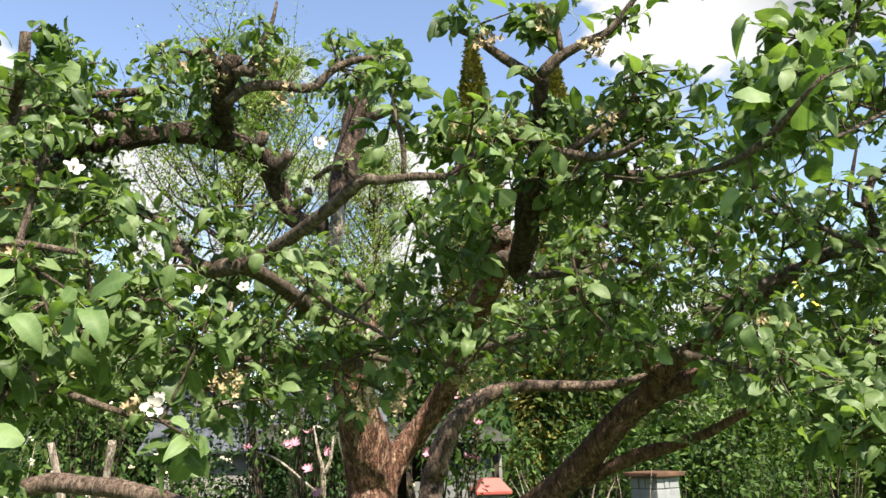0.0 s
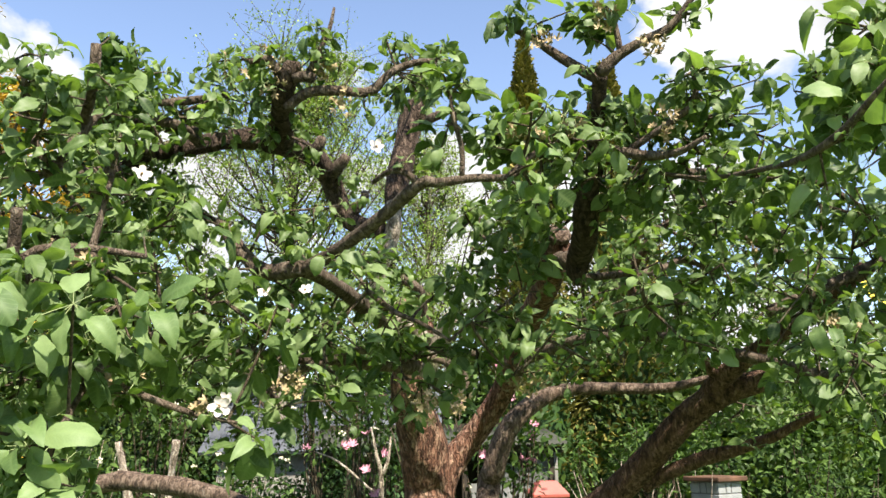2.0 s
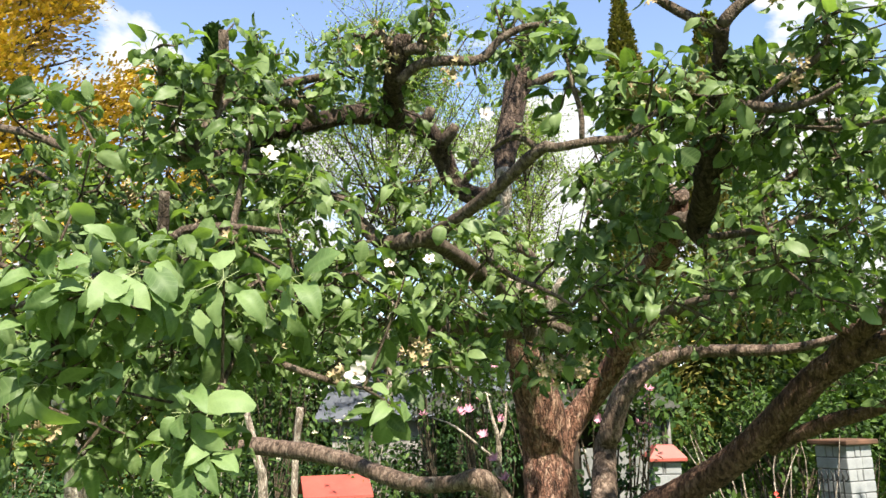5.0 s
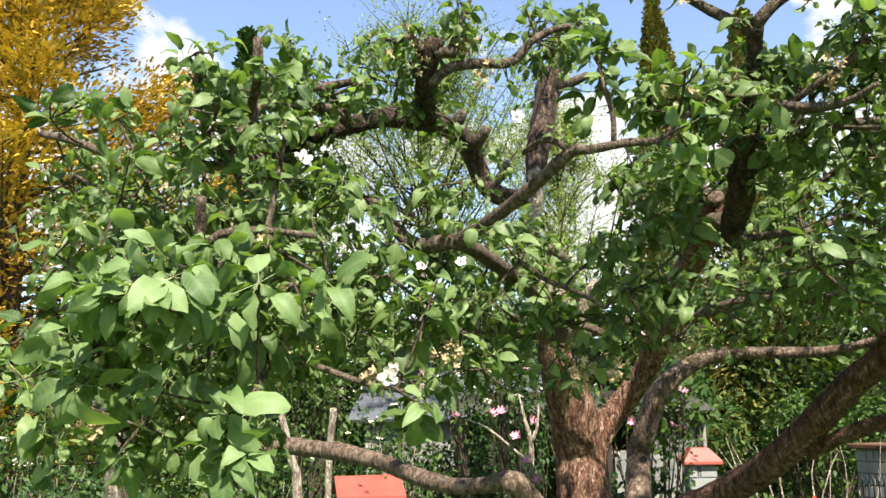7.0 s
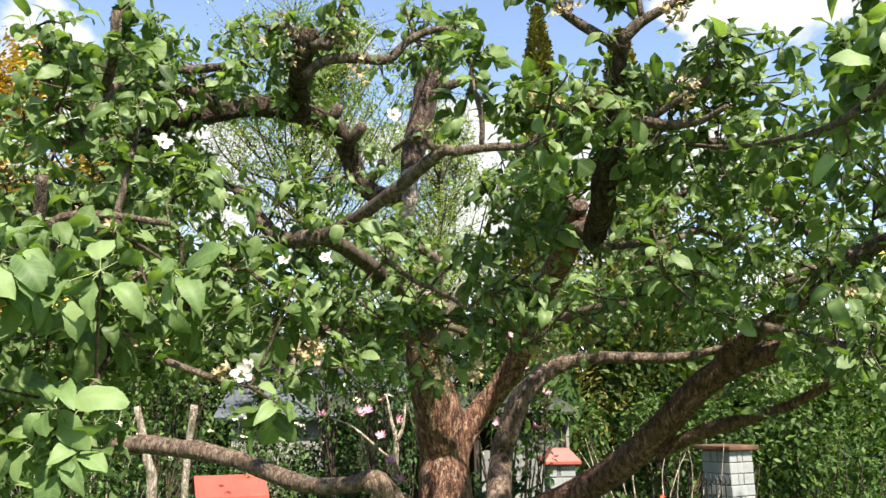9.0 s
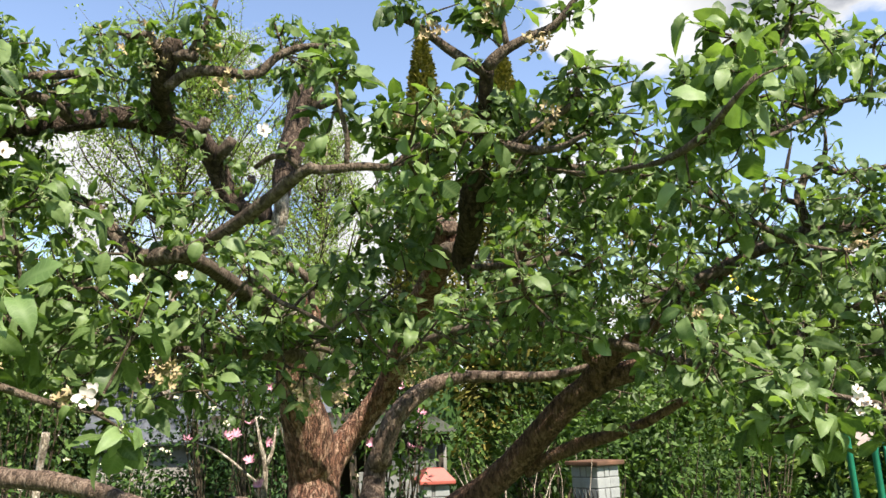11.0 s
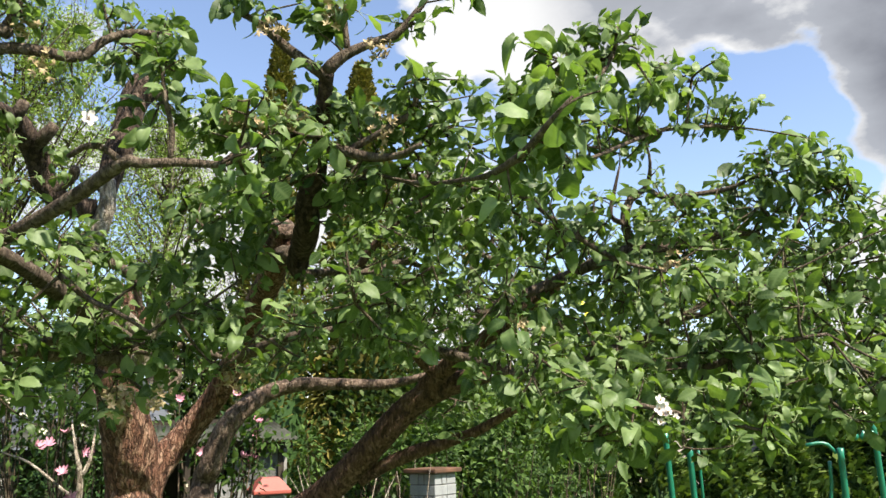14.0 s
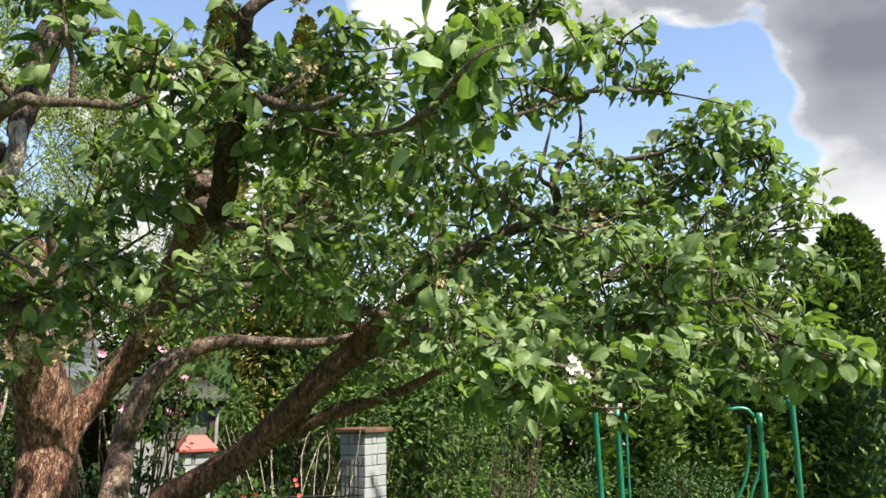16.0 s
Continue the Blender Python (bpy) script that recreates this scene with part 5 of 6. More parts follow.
# far trees
sparse_tree("birch", (-2.9, 10.3, 0), 7.2, 2.6, "slender birch with fine branches and tiny spring leaves", limbs=72, per=560, leaf=0.044)
sparse_tree("birch", (-1.1, 11.5, 0), 6.4, 2.0, "slender birch with fine branches and tiny spring leaves", limbs=60, per=480, leaf=0.044)
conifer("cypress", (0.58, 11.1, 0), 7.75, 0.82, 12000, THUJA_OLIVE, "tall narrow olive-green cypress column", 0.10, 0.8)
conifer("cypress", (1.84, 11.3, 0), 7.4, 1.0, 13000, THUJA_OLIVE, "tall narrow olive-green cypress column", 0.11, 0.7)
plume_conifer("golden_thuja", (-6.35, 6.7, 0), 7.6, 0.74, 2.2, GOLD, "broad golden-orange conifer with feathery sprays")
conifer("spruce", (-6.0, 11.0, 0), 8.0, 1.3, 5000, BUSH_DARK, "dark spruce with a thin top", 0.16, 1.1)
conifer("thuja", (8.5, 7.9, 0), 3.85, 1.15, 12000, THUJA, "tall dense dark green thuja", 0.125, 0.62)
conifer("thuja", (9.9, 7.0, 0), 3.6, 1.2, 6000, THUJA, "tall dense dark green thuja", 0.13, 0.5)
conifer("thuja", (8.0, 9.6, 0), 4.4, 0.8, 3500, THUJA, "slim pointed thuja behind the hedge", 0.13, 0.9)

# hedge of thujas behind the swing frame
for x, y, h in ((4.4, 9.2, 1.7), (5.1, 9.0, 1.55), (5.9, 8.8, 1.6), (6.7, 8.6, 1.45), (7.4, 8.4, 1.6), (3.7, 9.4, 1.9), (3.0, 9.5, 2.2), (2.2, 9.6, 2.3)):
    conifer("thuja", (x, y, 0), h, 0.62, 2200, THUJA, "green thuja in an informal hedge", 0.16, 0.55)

# the wall of garden greenery behind the shed
for x, y, w, h, n in ((-9.5, 9.5, 1.6, 2.6, 4200), (-7.6, 10.0, 1.6, 2.5, 4200), (-5.6, 10.4, 1.5, 2.5, 4200), (-4.0, 11.4, 1.5, 2.2, 4200), (-2.4, 12.4, 1.5, 2.0, 4000), (-0.9, 12.6, 1.4, 1.9, 4000), (0.4, 11.6, 1.3, 2.1, 4000),
                      (1.8, 11.0, 1.4, 2.2, 4200), (3.3, 11.0, 1.4, 2.1, 4200), (4.8, 11.5, 1.4, 2.0, 4000), (6.3, 11.5, 1.4, 2.3, 4200), (7.6, 12.0, 1.4, 2.25, 4200), (-4.8, 7.6, 1.1, 1.6, 3600), (-6.4, 7.4, 1.3, 1.6, 3600)):
    shrub("tree", (x, y, 0), (w, w, h), int(n * 1.4), 0.10, BUSH_FAR, "broad green garden tree in full leaf", category="tree", blobs=18, hollow=0.2)

for x, y, w, h in ((-8.5, 13.5, 2.0, 2.9), (-5.5, 14.0, 2.0, 2.6), (-2.8, 14.6, 1.9, 2.2), (-0.3, 14.2, 1.9, 2.5), (2.6, 13.6, 1.9, 2.2), (5.0, 14.2, 1.9, 2.3), (7.4, 14.2, 2.0, 2.0), (9.8, 13.8, 2.0, 1.9)):
    shrub("tree", (x, y, 0), (w, w, h), 3300, 0.18, BUSH_FAR, "broad green garden tree in full leaf", category="tree", blobs=20, hollow=0.1)

for i in range(11):
    shrub("tree", (-15.0 + 3.0 * i, 18.0 + 0.6 * math.sin(2.1 * i), 0), (2.3, 1.4, 1.9), 1600, 0.3, BUSH_FAR, "distant green hedgerow tree", category="tree", blobs=18, hollow=0.1, low=0.05, high=1.2)

# shrubs
for x, y, sx, sz, n in ((1.45, 7.0, 0.75, 1.1, 3000), (0.95, 7.6, 0.5, 1.05, 2200), (2.3, 6.7, 0.9, 1.2, 3200), (3.1, 7.6, 0.9, 1.0, 2600), (2.2, 5.5, 0.45, 0.6, 1500), (2.9, 6.1, 0.7, 0.6, 1800)):
    shrub("shrub", (x, y, 0), (sx, sx, sz), n, 0.062, BUSH, "leafy green garden shrub with thin stems", blobs=22, hollow=0.1, thick=(0.14, 0.30))
for x, y, sx, sz, n in ((-2.6, 7.3, 0.6, 0.8, 3000), (-1.95, 7.4, 0.55, 0.74, 3000), (-0.10, 4.9, 0.38, 0.98, 2600), (0.10, 4.8, 0.30, 0.80, 2000), (-2.22, 6.43, 0.5, 0.94, 2600), (-1.85, 6.66, 0.5, 0.96, 2600), (-1.54, 7.01, 0.5, 0.97, 2600), (-1.19, 7.37, 0.5, 0.92, 2600), (-3.3, 6.4, 0.8, 0.9, 3600), (-4.3, 5.9, 0.9, 1.25, 4200), (-5.2, 5.2, 0.9, 1.2, 4200), (-3.6, 4.4, 0.7, 0.75, 2600), (-2.9, 6.6, 0.7, 0.85, 3000), (-3.2, 7.4, 0.7, 1.0, 3000), (3.9, 7.3, 0.7, 0.5, 1800), (5.2, 7.4, 0.7, 0.5, 1800)):
    shrub("shrub", (x, y, 0), (sx, sx, sz), n, 0.05, BUSH_DARK, "dense small-leaved evergreen shrub", blobs=9)
shrub("shrub", (1.66, 6.22, 0), (0.30, 0.25, 0.88), 700, 0.05, BUSH, "bright leafy shrub leaning over the brick pillar", blobs=8, stems=5, low=1.2, high=1.75)
for x, y, sx, sz, n in ((-3.4, 5.4, 0.8, 0.95, 2400), (-2.7, 5.0, 0.6, 0.9, 1800), (-4.6, 5.0, 0.9, 1.0, 2400), (-1.9, 6.0, 0.6, 0.8, 1600)):
    shrub("viburnum", (x, y, 0), (sx, sx, sz), n, 0.055, BUSH, "twiggy shrub with small cream-white blossom heads", blobs=10, stem_mat=BARK_PALE)

for x, y, sx, sz, n in ((-1.35, 6.3, 0.5, 1.0, 1500), (-0.9, 5.9, 0.5, 1.0, 1500), (-2.65, 5.9, 0.55, 1.05, 1700)):
    shrub("viburnum", (x, y, 0), (sx, sx * 0.7, sz), n, 0.055, BUSH, "twiggy shrub with small cream-white blossom heads", blobs=11, stems=3, stem_mat=TWIG, low=1.75, high=2.25)


# garden pillars of white brick
def pillar(at, turn, side, height, cap):
    ob = holder("garden_pillar", (0, 0, 0), "white sand-lime brick gate pillar with a %s cap" % cap, "pillar", "gate pillars")
    bm = bmesh.new()
    s = side / 2 - 0.006
    box(bm, -s, s, -s, s, -0.05, height)
    part("mortar_core", bm, MORTAR, ob)
    course, gap = 0.075, 0.008
    n = int(height / course)
    shapes = {}
    for i in range(n):
        z = height - (i + 1) * course
        cut = 0.66 if i % 2 else 0.34
        for q in range(4):
            for a, b in ((-side / 2, -side / 2 + side * cut), (-side / 2 + side * cut, side / 2 - 0.105)):
                key = (round(a, 3), round(b, 3))
                if key not in shapes:
                    bm = bmesh.new()
                    box(bm, a, b - gap, -side / 2, -side / 2 + 0.1, 0, course - gap, 0.003)
                    me = bpy.data.meshes.new("brick")
                    bm.to_mesh(me)
                    bm.free()
                    me.materials.append(BRICK)
                    shapes[key] = me
                brick = new("brick", shapes[key])
                brick.parent = ob
                brick.matrix_basis = pose(0, 0, z, 0, 0, 90 * q) @ pose(rng.uniform(-0.002, 0.002), rng.uniform(-0.003, 0.003), 0)
    bm = bmesh.new()
    o = side / 2 + 0.035
    if cap == "red":
        box(bm, -o, o, -o, o, height + 0.002, height + 0.03, 0.006)
        apex = [bm.verts.new(v) for v in ((-o * 0.96, -o * 0.96, height + 0.03), (o * 0.96, -o * 0.96, height + 0.03), (o * 0.96, o * 0.96, height + 0.03), (-o * 0.96, o * 0.96, height + 0.03),
                                          (-o * 0.45, -o * 0.45, height + 0.105), (o * 0.45, -o * 0.45, height + 0.105), (o * 0.45, o * 0.45, height + 0.105), (-o * 0.45, o * 0.45, height + 0.105))]
        for q in ((0, 1, 5, 4), (1, 2, 6, 5), (2, 3, 7, 6), (3, 0, 4, 7), (4, 5, 6, 7)):
            bm.faces.new([apex[k] for k in q])
        part("cap", bm, RED_ROOF, ob, "red painted hipped cap")
    else:
        box(bm, -o, o, -o, o, height + 0.002, height + 0.035, 0.008)
        part("cap", bm, TILE, ob, "brown clay tile cap")
    ob.matrix_basis = pose(*at, 0, 0, turn)
    return ob


pillar((1.50, 5.78, 0), 36, 0.24, 1.385, "tile")
pillar((0.31, 5.46, 0), 10, 0.175, 1.31, "red")

# wrought iron gate leaf against the tiled pillar
gate = holder("garden_gate", (0, 0, 0), "black wrought iron gate with bent bar tips", "gate")
for i in range(6):
    x, y = 1.27 + i * 0.028, 5.50 - i * 0.009
    raw("bar", *tube(spline([(x - 0.02, y, 0.1, 0.005), (x - 0.02, y, 1.12, 0.005), (x - 0.012, y, 1.17, 0.005), (x + 0.012, y - 0.01, 1.19, 0.005), (x + 0.004, y, 1.24, 0.004)], 0.03), 6), IRON, gate)
for i in range(9):
    x, y = 0.58 + i * 0.072, 5.64 - i * 0.014
    raw("bar", *tube(spline([(x, y, 0.1, 0.005), (x, y, 1.0, 0.005), (x, y, 1.12, 0.004)], 0.2), 6), IRON, gate)
for z in (0.3, 0.98):
    raw("rail", *tube(spline([(0.55, 5.66, z, 0.008), (1.42, 5.47, z, 0.008)], 0.2), 6), IRON, gate)

# little red-roofed garden box
hut = holder("garden_box", (0, 0, 0), "small grey wooden garden box with a red sheet roof", "garden box")
part("body", box(bmesh.new(), -0.2, 0.2, -0.2, 0.2, 0.0, 1.05), WOOD_GREY, hut)
for i in range(7):
    part("board", box(bmesh.new(), -0.205, 0.205, -0.212, -0.2, 0.02 + i * 0.148, 0.16 + i * 0.148, 0.003), WOOD_GREY, hut)
bm = bmesh.new()
v = [bm.verts.new(q) for q in ((-0.25, -0.26, 1.04), (0.25, -0.26, 1.04), (0.25, 0.26, 1.04), (-0.25, 0.26, 1.04), (-0.25, 0.0, 1.17), (0.25, 0.0, 1.17),
                               (-0.25, -0.26, 1.06), (0.25, -0.26, 1.06), (0.25, 0.26, 1.06), (-0.25, 0.26, 1.06), (-0.25, 0.0, 1.19), (0.25, 0.0, 1.19))]
for q in ((6, 7, 11, 10), (8, 9, 10, 11), (0, 4, 5, 1), (2, 5, 4, 3), (0, 1, 7, 6), (2, 3, 9, 8), (0, 6, 10, 4), (3, 4, 10, 9), (1, 5, 11, 7), (2, 8, 11, 5)):
    bm.faces.new([v[k] for k in q])
part("roof", bm, RED_ROOF, hut, "red painted sheet roof")
bm = bmesh.new()
v = [bm.verts.new(q) for q in ((-0.212, -0.2, 1.0), (-0.212, 0.2, 1.0), (-0.212, 0.2, 1.06), (-0.212, 0.0, 1.155), (-0.212, -0.2, 1.06))]
bm.faces.new(v)
bmesh.ops.solidify(bm, geom=list(bm.faces), thickness=0.01)
part("gable", bm, WOOD_GREY, hut)
hut.matrix_basis = pose(-2.06, 5.75, 0.03, 0, 0, 26)

# garden shed
SLATE = plain("dark_roof_tile", (0.05, 0.055, 0.07), (0.10, 0.11, 0.13), 6, 0.6, 0.003)
shed = holder("garden_shed", (0, 0, 0), "low open garden shed with a corrugated sheet roof", "shed")
verts, faces = [], []
nx = 120
for j, (yy, zz) in enumerate(((-0.35, 1.66), (1.3, 1.86))):
    for i in range(nx + 1):
        verts.append((-2.2 + i * 4.9 / nx, yy, zz + 0.016 * math.cos(i * math.pi * 0.9)))
for i in range(nx):
    faces.append((i, i + 1, nx + 2 + i, nx + 1 + i))
roof = raw("roof", verts, faces, ROOFING, shed)
mod = roof.modifiers.new("thick", "SOLIDIFY")
mod.thickness = 0.01
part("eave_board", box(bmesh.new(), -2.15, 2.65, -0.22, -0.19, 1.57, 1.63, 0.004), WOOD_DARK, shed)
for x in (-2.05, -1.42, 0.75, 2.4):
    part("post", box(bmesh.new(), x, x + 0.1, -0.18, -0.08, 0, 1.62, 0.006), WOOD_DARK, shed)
# back and left walls near-black: the open inside's shade is in their colour
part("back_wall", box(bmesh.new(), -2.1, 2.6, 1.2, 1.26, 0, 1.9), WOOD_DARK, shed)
part("side_wall", box(bmesh.new(), 2.54, 2.6, -0.06, 1.2, 0, 1.62), WOOD_GREY, shed)
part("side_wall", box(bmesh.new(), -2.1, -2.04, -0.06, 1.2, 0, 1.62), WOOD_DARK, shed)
part("front_panel", box(bmesh.new(), 0.9, 2.5, -0.12, -0.09, 0, 1.28, 0.003), FABRIC, shed, "grey sheet panel")
bm = bmesh.new()
v = [bm.verts.new(q) for q in ((1.5, -0.14, 1.28), (1.95, -0.14, 1.28), (1.95, -0.14, 1.42), (2.45, -0.14, 1.28), (2.45, -0.14, 1.58), (2.25, -0.14, 1.58), (1.5, -0.14, 1.50))]
bm.faces.new((v[0], v[1], v[2], v[6]))
bm.faces.new((v[1], v[3], v[4], v[5], v[2]))
bmesh.ops.solidify(bm, geom=list(bm.faces), thickness=0.012)
part("torn_sheet", bm, FABRIC, shed, "torn grey sheet under the eave")
for i in range(8):
    for s_ in (-1, 1):
        bm = box(bmesh.new(), -0.006, 0.006, -0.004, 0.004, -0.11, 0.11)
        bmesh.ops.transform(bm, matrix=pose(-1.2 + i * 0.1, 0.1 + 0.005 * s_, 1.33, 0, s_ * 38, 0), verts=bm.verts)
        part("lattice_slat", bm, WOOD_DARK, shed)
shed.matrix_basis = pose(-0.78, 8.15, 0, 0, 0, 6) @ Matrix.Diagonal((0.53, 1, 1, 1))

# tiled roof of an outbuilding behind the shed
outhouse = holder("outbuilding", (0, 0, 0), "small outbuilding with a dark tiled roof", "building")
part("wall", box(bmesh.new(), -1.5, 1.1, 0.1, 2.4, 0, 1.6), WOOD_GREY, outhouse)
bm = bmesh.new()
box(bm, -1.7, 1.3, -0.02, 0.0, 0, 1.9)
bmesh.ops.transform(bm, matrix=pose(0, -0.1, 1.58, -62, 0, 0), verts=bm.verts)
part("roof_deck", bm, SLATE, outhouse)
tile = bmesh.new()
box(tile, 0, 0.19, -0.03, 0.0, 0, 0.15, 0.004)
tile_mesh = bpy.data.meshes.new("roof_tile")
tile.to_mesh(tile_mesh)
tile.free()
tile_mesh.materials.append(SLATE)
for r in range(13):
    for c in range(15):
        t_ = new("roof_tile", tile_mesh)
        t_.parent = outhouse
        t_.matrix_basis = pose(0, -0.1, 1.58, -62, 0, 0) @ pose(-1.69 + c * 0.198 + (r % 2) * 0.05, -0.012, r * 0.142, 3, 0, 0)
outhouse.matrix_basis = pose(-2.0, 9.9, 0, 0, 0, 5)


# green pipe frame of a garden swing
def pipe(name, pts, r, mat, parent, label=""):
    ob = raw(name, *tube(spline([(*p, r) for p in pts], 0.06), 12, 0, 1), mat, parent)
    return tagged(ob, label) if label else ob


swing = holder("swing_frame", (4.3, 5.7, 0), "green painted steel pipe swing frame", "swing")
pipe("post", [(3.50, 5.90, 1.62), (3.58, 6.0, 0.8), (3.66, 6.1, 0.0)], 0.024, GREEN_PAINT, swing)
pipe("post", [(3.68, 5.85, 1.50), (3.74, 5.94, 0.8), (3.80, 6.04, 0.0)], 0.026, GREEN_PAINT, swing)
pipe("post", [(3.73, 5.80, 1.48), (3.79, 5.9, 0.8), (3.85, 6.0, 0.0)], 0.012, GREEN_PAINT, swing)
pipe("post", [(4.81, 5.47, 1.46), (4.88, 5.57, 0.76), (4.95, 5.68, 0.0)], 0.026, GREEN_PAINT, swing)
pipe("post", [(5.06, 5.36, 1.66), (5.17, 5.48, 0.76), (5.27, 5.62, 0.0)], 0.024, GREEN_PAINT, swing)
pipe("arch", [(4.79, 5.50, 1.42), (4.74, 5.52, 1.49), (4.67, 5.55, 1.505), (4.58, 5.58, 1.49)], 0.014, GREEN_PAINT, swing)
pipe("brace", [(4.76, 5.55, 1.36), (4.77, 5.58, 1.15), (4.73, 5.62, 0.9), (4.66, 5.68, 0.7), (4.6, 5.72, 0.4)], 0.014, GREEN_PAINT, swing)
pipe("brace", [(4.84, 5.52, 1.2), (4.83, 5.55, 1.0), (4.77, 5.6, 0.8), (4.7, 5.65, 0.5)], 0.014, GREEN_PAINT, swing)

# far fence of pale siding behind the hedge
fence = holder("fence", (6.4, 10.3, 0), "pale pink siding fence behind the hedge", "fence")
for i in range(12):
    part("board", box(bmesh.new(), 3.2 + i * 0.55, 3.73 + i * 0.55, 10.3, 10.33, 0, 1.5, 0.004), WHITE_SIDING, fence)


# ---- blossoms and small things ----
def petal_ring(heap, at, facing, radius, count, cup=0.35, wide=0.5):
    rows = frame_of(np.asarray(facing, float), np.array([0.1, 0.2, 1.0]))
    n, u, w = rows[1], rows[0], rows[2]
    a0 = rng.uniform(0, 6)
    for i in range(count):
        a = a0 + i * 2 * math.pi / count + rng.normal(0, 0.08)
        d = u * math.cos(a) + w * math.sin(a)
        t = np.cross(n, d)
        r = radius * rng.uniform(0.85, 1.1)
        c = rng.uniform(0.5, 1.4) * cup
        v = [at, at + d * r * 0.4 - t * r * wide * 0.75 + n * r * c * 0.35, at + d * r * 0.45 + n * r * c * 0.2, at + d * r * 0.4 + t * r * wide * 0.75 + n * r * c * 0.35,
             at + d * r * 0.85 - t * r * wide * 0.6 + n * r * c * 0.75, at + d * r * 0.9 + n * r * c * 0.65, at + d * r * 0.85 + t * r * wide * 0.6 + n * r * c * 0.75, at + d * r * 1.02 + n * r * c]
        heap.add(v, [(0, 2, 1), (0, 3, 2), (1, 2, 5, 4), (2, 3, 6, 5), (4, 5, 7), (5, 6, 7)])


def flower(parent, at, radius, facing, petals, mat, name="blossom", label="", heart=None, cup=0.35, wide=0.5):
    at = np.array(at, float)
    h = Heap()
    petal_ring(h, at, facing, radius, petals, cup, wide)
    ob = h.put(name, mat, parent, label, kind="")
    if heart:
        c = Heap()
        n = np.asarray(facing, float) / np.linalg.norm(facing)
        for _ in range(12):
            e = at + n * radius * 0.35 + rng.normal(0, radius * 0.12, 3)
            c.add(*tube(np.array([(*at, 0.0006), (*e, 0.0012)]), 4))
        c.put("heart", heart, ob, kind="stuff")
    return ob


TOWARDS = (0.15, -1.0, 0.25)
# white apple blossom, at a few spurs
for p, r in (((-0.65, 1.784, 1.745), 0.027), ((-0.642, 1.802, 1.762), 0.02), ((1.100, 1.766, 1.72), 0.015), ((1.115, 1.775, 1.705), 0.015), ((1.095, 1.764, 1.70), 0.016), ((1.107, 1.77, 1.683), 0.016), ((1.122, 1.772, 1.69), 0.014), ((1.098, 1.768, 1.667), 0.013), ((1.145, 1.779, 1.68), 0.012),
             ((-0.905, 1.829, 2.333), 0.026), ((-1.662, 2.129, 2.332), 0.03), ((-0.596, 1.916, 2.037), 0.018), ((-0.506, 1.971, 2.05), 0.018), ((0.29, 1.978, 2.806), 0.025), ((-0.432, 2.695, 2.734), 0.03)):
    flower(tree_a.ob, p, r, np.array(TOWARDS) + rng.normal(0, 0.25, 3), 5, PETAL, "blossom", "white apple blossom", WITHER, cup=0.5)

# withered clusters
WITHERED = [((-1.49, 1.68, 2.15), 9), ((0.06, 1.92, 2.44), 10), ((0.09, 1.95, 2.43), 8), ((-0.58, 2.13, 1.83), 8), ((-0.22, 2.27, 1.76), 8), ((-0.13, 2.29, 1.77), 8), ((-0.87, 1.72, 1.79), 6),
            ((-0.90, 1.57, 2.04), 6), ((-1.43, 1.70, 1.64), 8), ((0.10, 2.47, 1.84), 8), ((-0.70, 1.80, 1.74), 6), ((-1.41, 1.97, 2.31), 6)]
WITHERED += [((0.24, 2.15, 2.55), 8), ((-0.65, 2.38, 1.84), 10), ((-0.24, 2.42, 1.78), 8), ((0.07, 2.67, 1.85), 8), ((0.88, 2.08, 1.95), 6), ((0.04, 1.99, 2.47), 8), ((0.19, 1.99, 2.49), 8), ((0.82, 2.47, 2.23), 6), ((1.43, 2.17, 2.17), 6), ((-0.28, 2.51, 1.78), 8)]
WITHERED += [((-0.78, 2.15, 2.76), 7), ((-0.67, 2.20, 2.78), 8), ((0.06, 2.01, 2.48), 10), ((-0.70, 2.18, 2.84), 6), ((0.14, 1.95, 2.73), 7), ((0.30, 1.93, 2.79), 7), ((-0.53, 2.21, 2.79), 7), ((0.24, 2.05, 2.51), 7), ((0.45, 1.92, 2.46), 8), ((0.43, 1.92, 2.68), 7), ((-0.46, 2.20, 2.69), 7), ((0.81, 1.56, 2.48), 6)]
for p, n in WITHERED:
    h = Heap()
    for _ in range(n * 2):
        petal_ring(h, np.array(p) + rng.normal(0, 0.02, 3), rng.normal(0, 1, 3) + np.array([0, -0.6, 0.3]), 0.014, 5, 0.7, 0.35)
    h.put("withered_blossom", WITHER, tree_a.ob, "withered tan blossom cluster", kind="")

# magnolia
magnolia = holder("magnolia", (-0.6, 4.1, 0), "slim young magnolia with pink star-shaped flowers", "shrub")
for pts in ([(-0.62, 4.14, 0, 0.022), (-0.617, 4.13, 1.2, 0.017), (-0.607, 4.08, 1.5, 0.014), (-0.625, 4.06, 1.6, 0.009), (-0.66, 4.08, 1.75, 0.004)], [(-0.607, 4.08, 1.5, 0.011), (-0.57, 4.07, 1.58, 0.009), (-0.56, 4.1, 1.7, 0.004)],
            [(-0.612, 4.1, 1.40, 0.009), (-0.67, 4.08, 1.45, 0.007), (-0.84, 4.13, 1.58, 0.006), (-1.0, 4.3, 1.63, 0.003)], [(-0.61, 4.1, 1.3, 0.008), (-0.64, 4.0, 1.40, 0.004)]):
    raw("branch", *tube(spline(pts, 0.05), 7, 0.1, 20), BARK_PALE, magnolia)
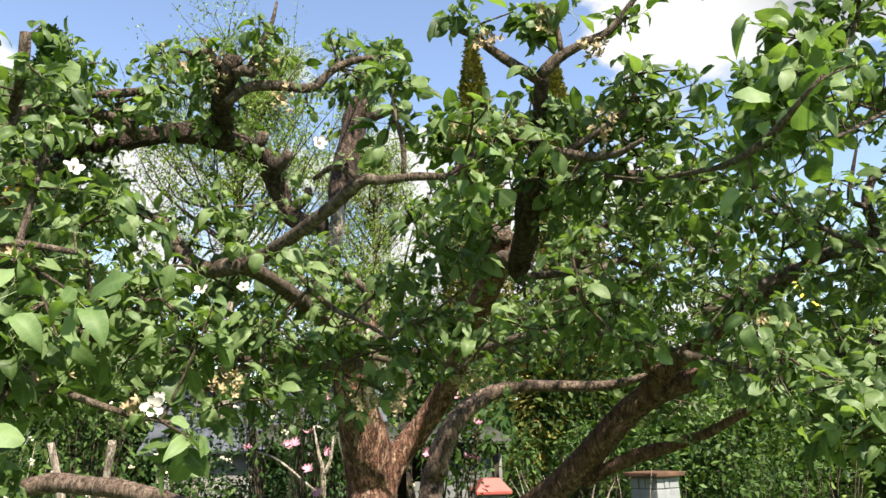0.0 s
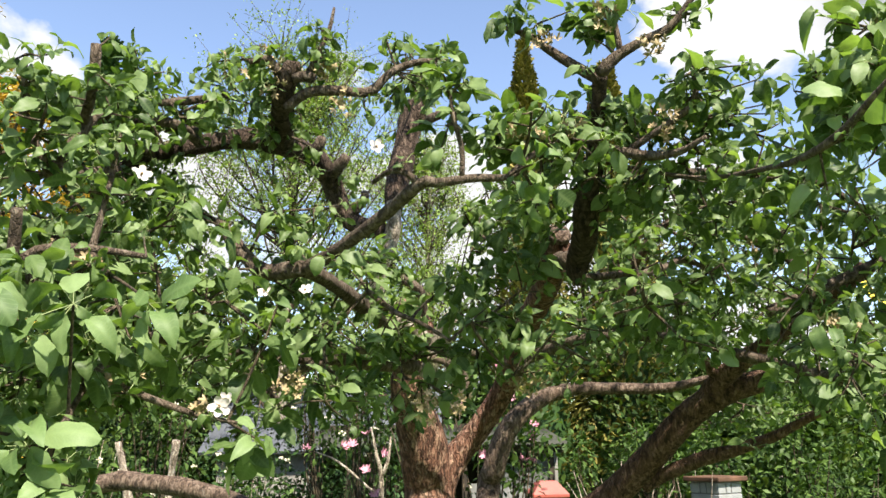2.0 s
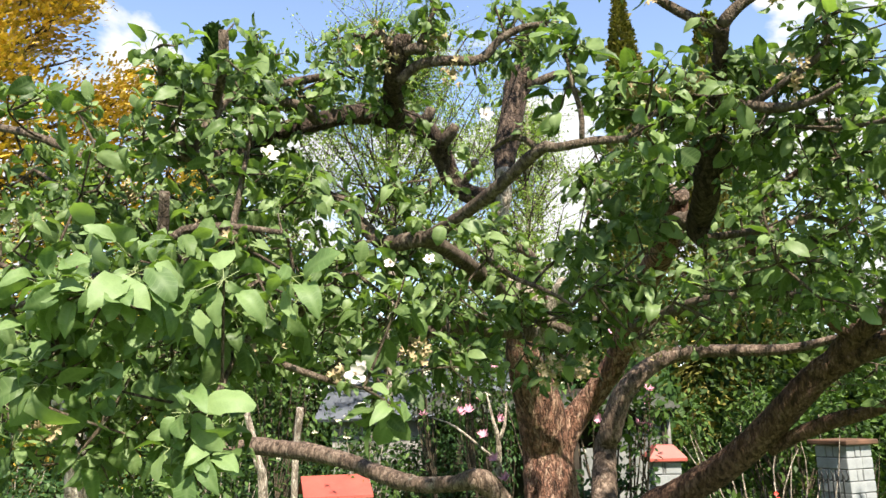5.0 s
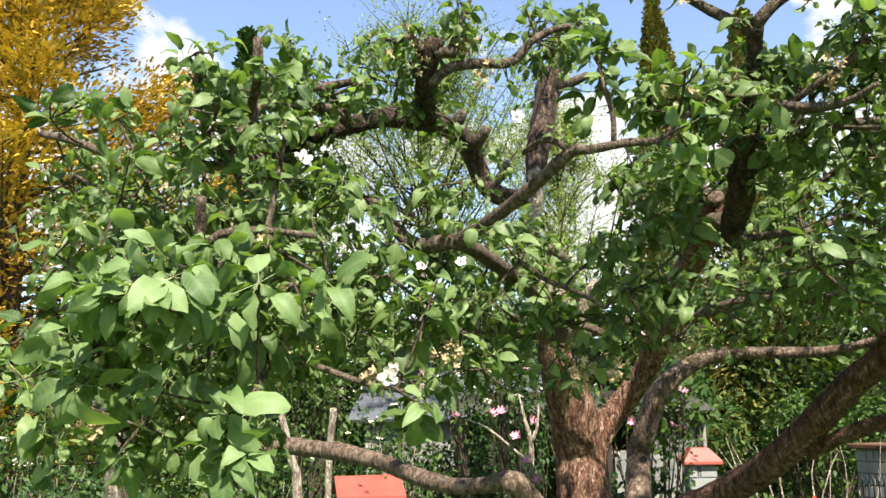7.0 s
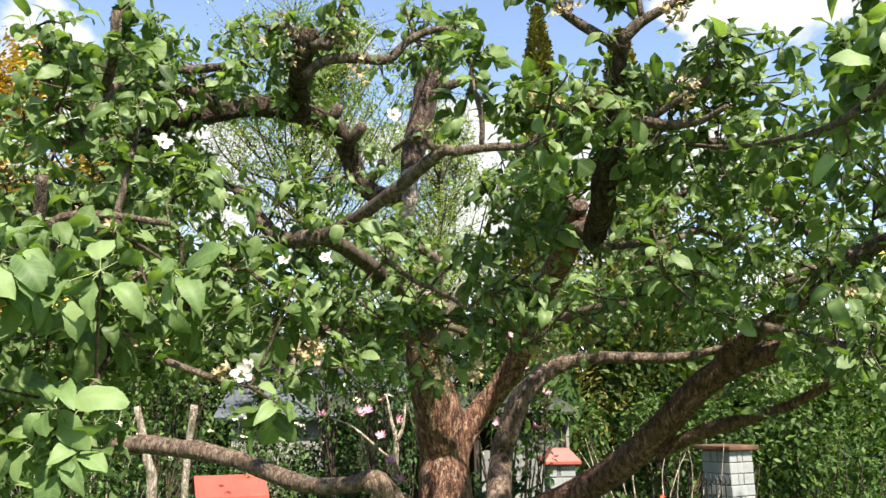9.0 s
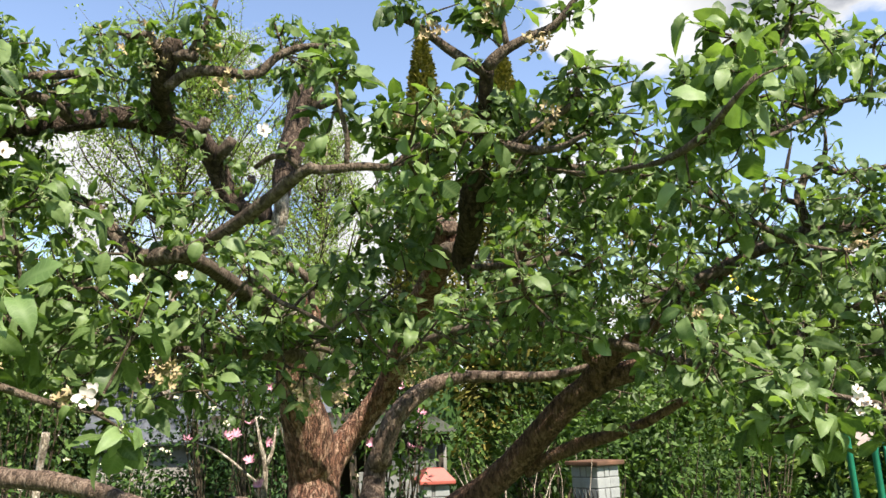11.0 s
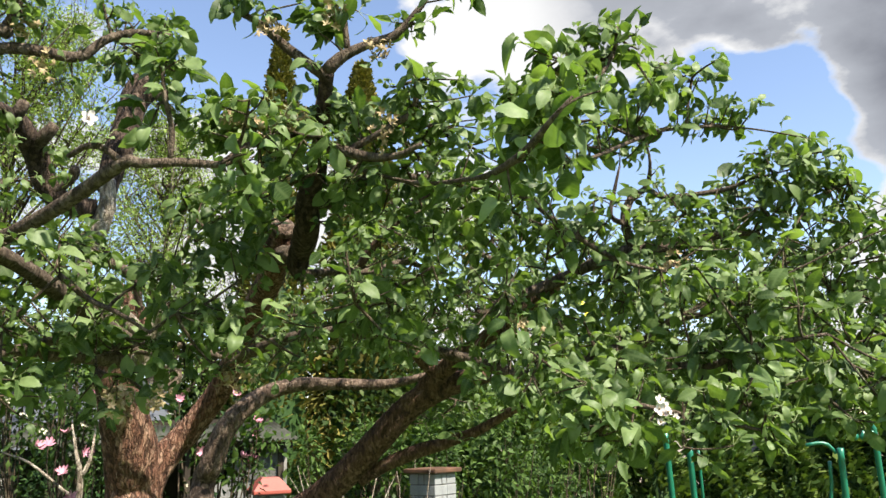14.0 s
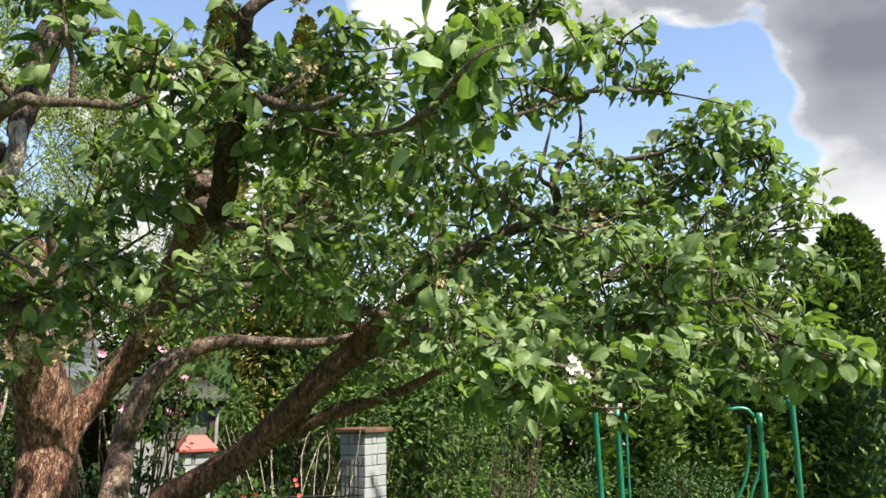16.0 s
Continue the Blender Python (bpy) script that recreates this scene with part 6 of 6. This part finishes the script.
for p in ((-0.78, 4.22, 1.66), (-0.61, 4.15, 1.62), (-0.68, 4.06, 1.53), (-0.62, 3.98, 1.42), (-0.57, 4.0, 1.32), (-0.85, 4.3, 1.65), (-1.06, 4.36, 1.64), (-0.70, 4.2, 1.71)):
    flower(magnolia, p, 0.03, np.array([0.2, -0.5, 0.8]) + rng.normal(0, 0.4, 3), 9, PINK, "flower", "pink magnolia flower", cup=0.9, wide=0.28)
magnolia_back = holder("magnolia", (0.0, 4.95, 0), "larger magnolia shrub with pink star-shaped flowers", "shrub")
TOPS = [(-0.63, 5.06, 2.54), (-0.63, 4.97, 2.42), (0.10, 4.93, 1.93), (0.20, 4.94, 1.70), (0.18, 4.98, 1.54), (-0.09, 4.77, 1.60), (0.13, 4.83, 1.56), (0.22, 4.90, 1.76)]
TOPS += [(-0.66, 5.17, 2.55), (-0.47, 5.15, 2.33), (-0.39, 5.22, 2.40), (-0.78, 5.33, 1.98), (-0.25, 5.05, 1.91), (0.09, 5.14, 1.94), (0.21, 5.05, 1.70), (0.17, 4.98, 1.55), (-0.01, 5.24, 2.16), (-0.58, 5.33, 2.16)]
young = Swarm([CARD])
for p in TOPS:
    p = np.array(p)
    b = np.array([0.0, 4.95, 0.0]) + rng.normal(0, 0.03, 3) * (1, 1, 0)
    raw("branch", *tube(spline([(*b, 0.010), (*((b + p) / 2 + rng.normal(0, 0.08, 3)), 0.007), (*p, 0.003)], 0.08), 6, 0.1, 20), TWIG, magnolia_back)
    flower(magnolia_back, p, 0.032, np.array([0.1, -0.7, 0.6]) + rng.normal(0, 0.4, 3), 9, PINK, "flower", "pink magnolia flower", cup=0.9, wide=0.28)
    scatter(young, p + rng.normal(0, 0.11, (46, 3)), rng.normal(0, 1, (46, 3)) + np.array([0, 0, 0.8]), 0.06)
young.put("foliage", BUSH, magnolia_back)

# cream blossom heads on the twiggy shrubs
for ob in [o for o in scene.collection.objects if o.name.startswith("viburnum")]:
    h = Heap()
    for _ in range(8):
        c = np.array(ob.location) + np.array([rng.uniform(-0.75, 0.75), rng.uniform(-0.95, -0.1), rng.uniform(1.35, 2.0)])
        for _ in range(7):
            petal_ring(h, c + rng.normal(0, 0.014, 3) * (1, 1, 0.5), rng.normal(0, 0.5, 3) + np.array([0, -0.6, 0.9]), 0.009, 5, 0.3, 0.5)
    h.put("blossom_spray", CREAM, ob, "small cream-white flower heads")

# stakes and a mossy stem
for label, pts in (("pale wooden stake stuck in the shrubs", [(-1.86, 4.45, 0, 0.022), (-1.84, 4.40, 1.29, 0.02), (-1.78, 4.32, 1.70, 0.022)]), ("thin pale bent tree stem", [(-2.1, 4.62, 0, 0.035), (-2.11, 4.58, 1.17, 0.03), (-2.13, 4.53, 1.40, 0.026), (-2.2, 4.5, 1.7, 0.018)]),
                   ("short brown mossy tree stem", [(-2.27, 3.3, 0, 0.07), (-2.27, 3.06, 1.3, 0.055), (-2.27, 3.0, 1.56, 0.05), (-2.35, 2.95, 1.8, 0.03)])):
    v, f = tube(spline(pts, 0.04), 10, 0.15, 18)
    tagged(raw("wooden_stake" if "stake" in label else "sapling", v, f, BARK_PALE), label, "stake" if "stake" in label else "sapling")

# dry stems beside the gate
dry = holder("dry_shrub", (0.95, 5.72, 0), "bare shrub of many thin pale stems", "shrub")
for i in range(13):
    a, n = rng.uniform(-1.0, 1.0), rng.uniform(1.2, 1.75)
    b = np.array([0.95 + rng.normal(0, 0.05), 5.72 + rng.normal(0, 0.05), 0])
    e = b + np.array([a * 0.55, rng.uniform(-0.15, 0.2), n])
    raw("stem", *tube(spline([(*b, 0.007), (*(b + (e - b) * 0.4 + rng.normal(0, 0.05, 3)), 0.006), (*(b + (e - b) * 0.75 + rng.normal(0, 0.06, 3)), 0.005), (*e, 0.002)], 0.1), 5, 0, 1), BARK_PALE, dry)

# red flowering quince in front of the pillars
quince = shrub("quince", (0.5, 5.1, 0), (0.42, 0.3, 0.62), 1500, 0.05, BUSH, "low quince bush with scarlet flowers", blobs=8)
for _ in range(18):
    p = (rng.uniform(0.0, 0.9), rng.uniform(4.82, 5.0), rng.uniform(0.95, 1.25))
    flower(quince, p, 0.014, (0.1, -1, 0.3), 5, RED_PETAL, "flower", "scarlet flower")

# yellow blossom far behind
forsythia = shrub("forsythia", (2.25, 4.75, 0), (0.35, 0.3, 1.15), 500, 0.05, BUSH, "thin forsythia shrub with a few yellow flowers", blobs=7)
for p in ((2.16, 4.60, 2.50), (2.19, 4.62, 2.46), (2.24, 4.62, 2.43), (2.27, 4.63, 2.40), (2.15, 4.6, 2.53), (2.22, 4.6, 2.47)):
    flower(forsythia, p, 0.035, (0.2, -1, 0.2), 4, YELLOW, "flower", "yellow flower")

# glass bulbs on the swing frame
for p in ((4.83, 5.32, 1.552), (4.90, 5.30, 1.55), (4.97, 5.28, 1.55)):
    bm = bmesh.new()
    bmesh.ops.create_uvsphere(bm, u_segments=16, v_segments=10, radius=0.032)
    for vtx in bm.verts:
        if vtx.co.z > 0.01:
            vtx.co.x *= 0.55
            vtx.co.y *= 0.55
            vtx.co.z *= 1.5
    bmesh.ops.translate(bm, vec=p, verts=bm.verts)
    part("bulb", bm, GREEN_PAINT, swing, "green glass bulb", True)
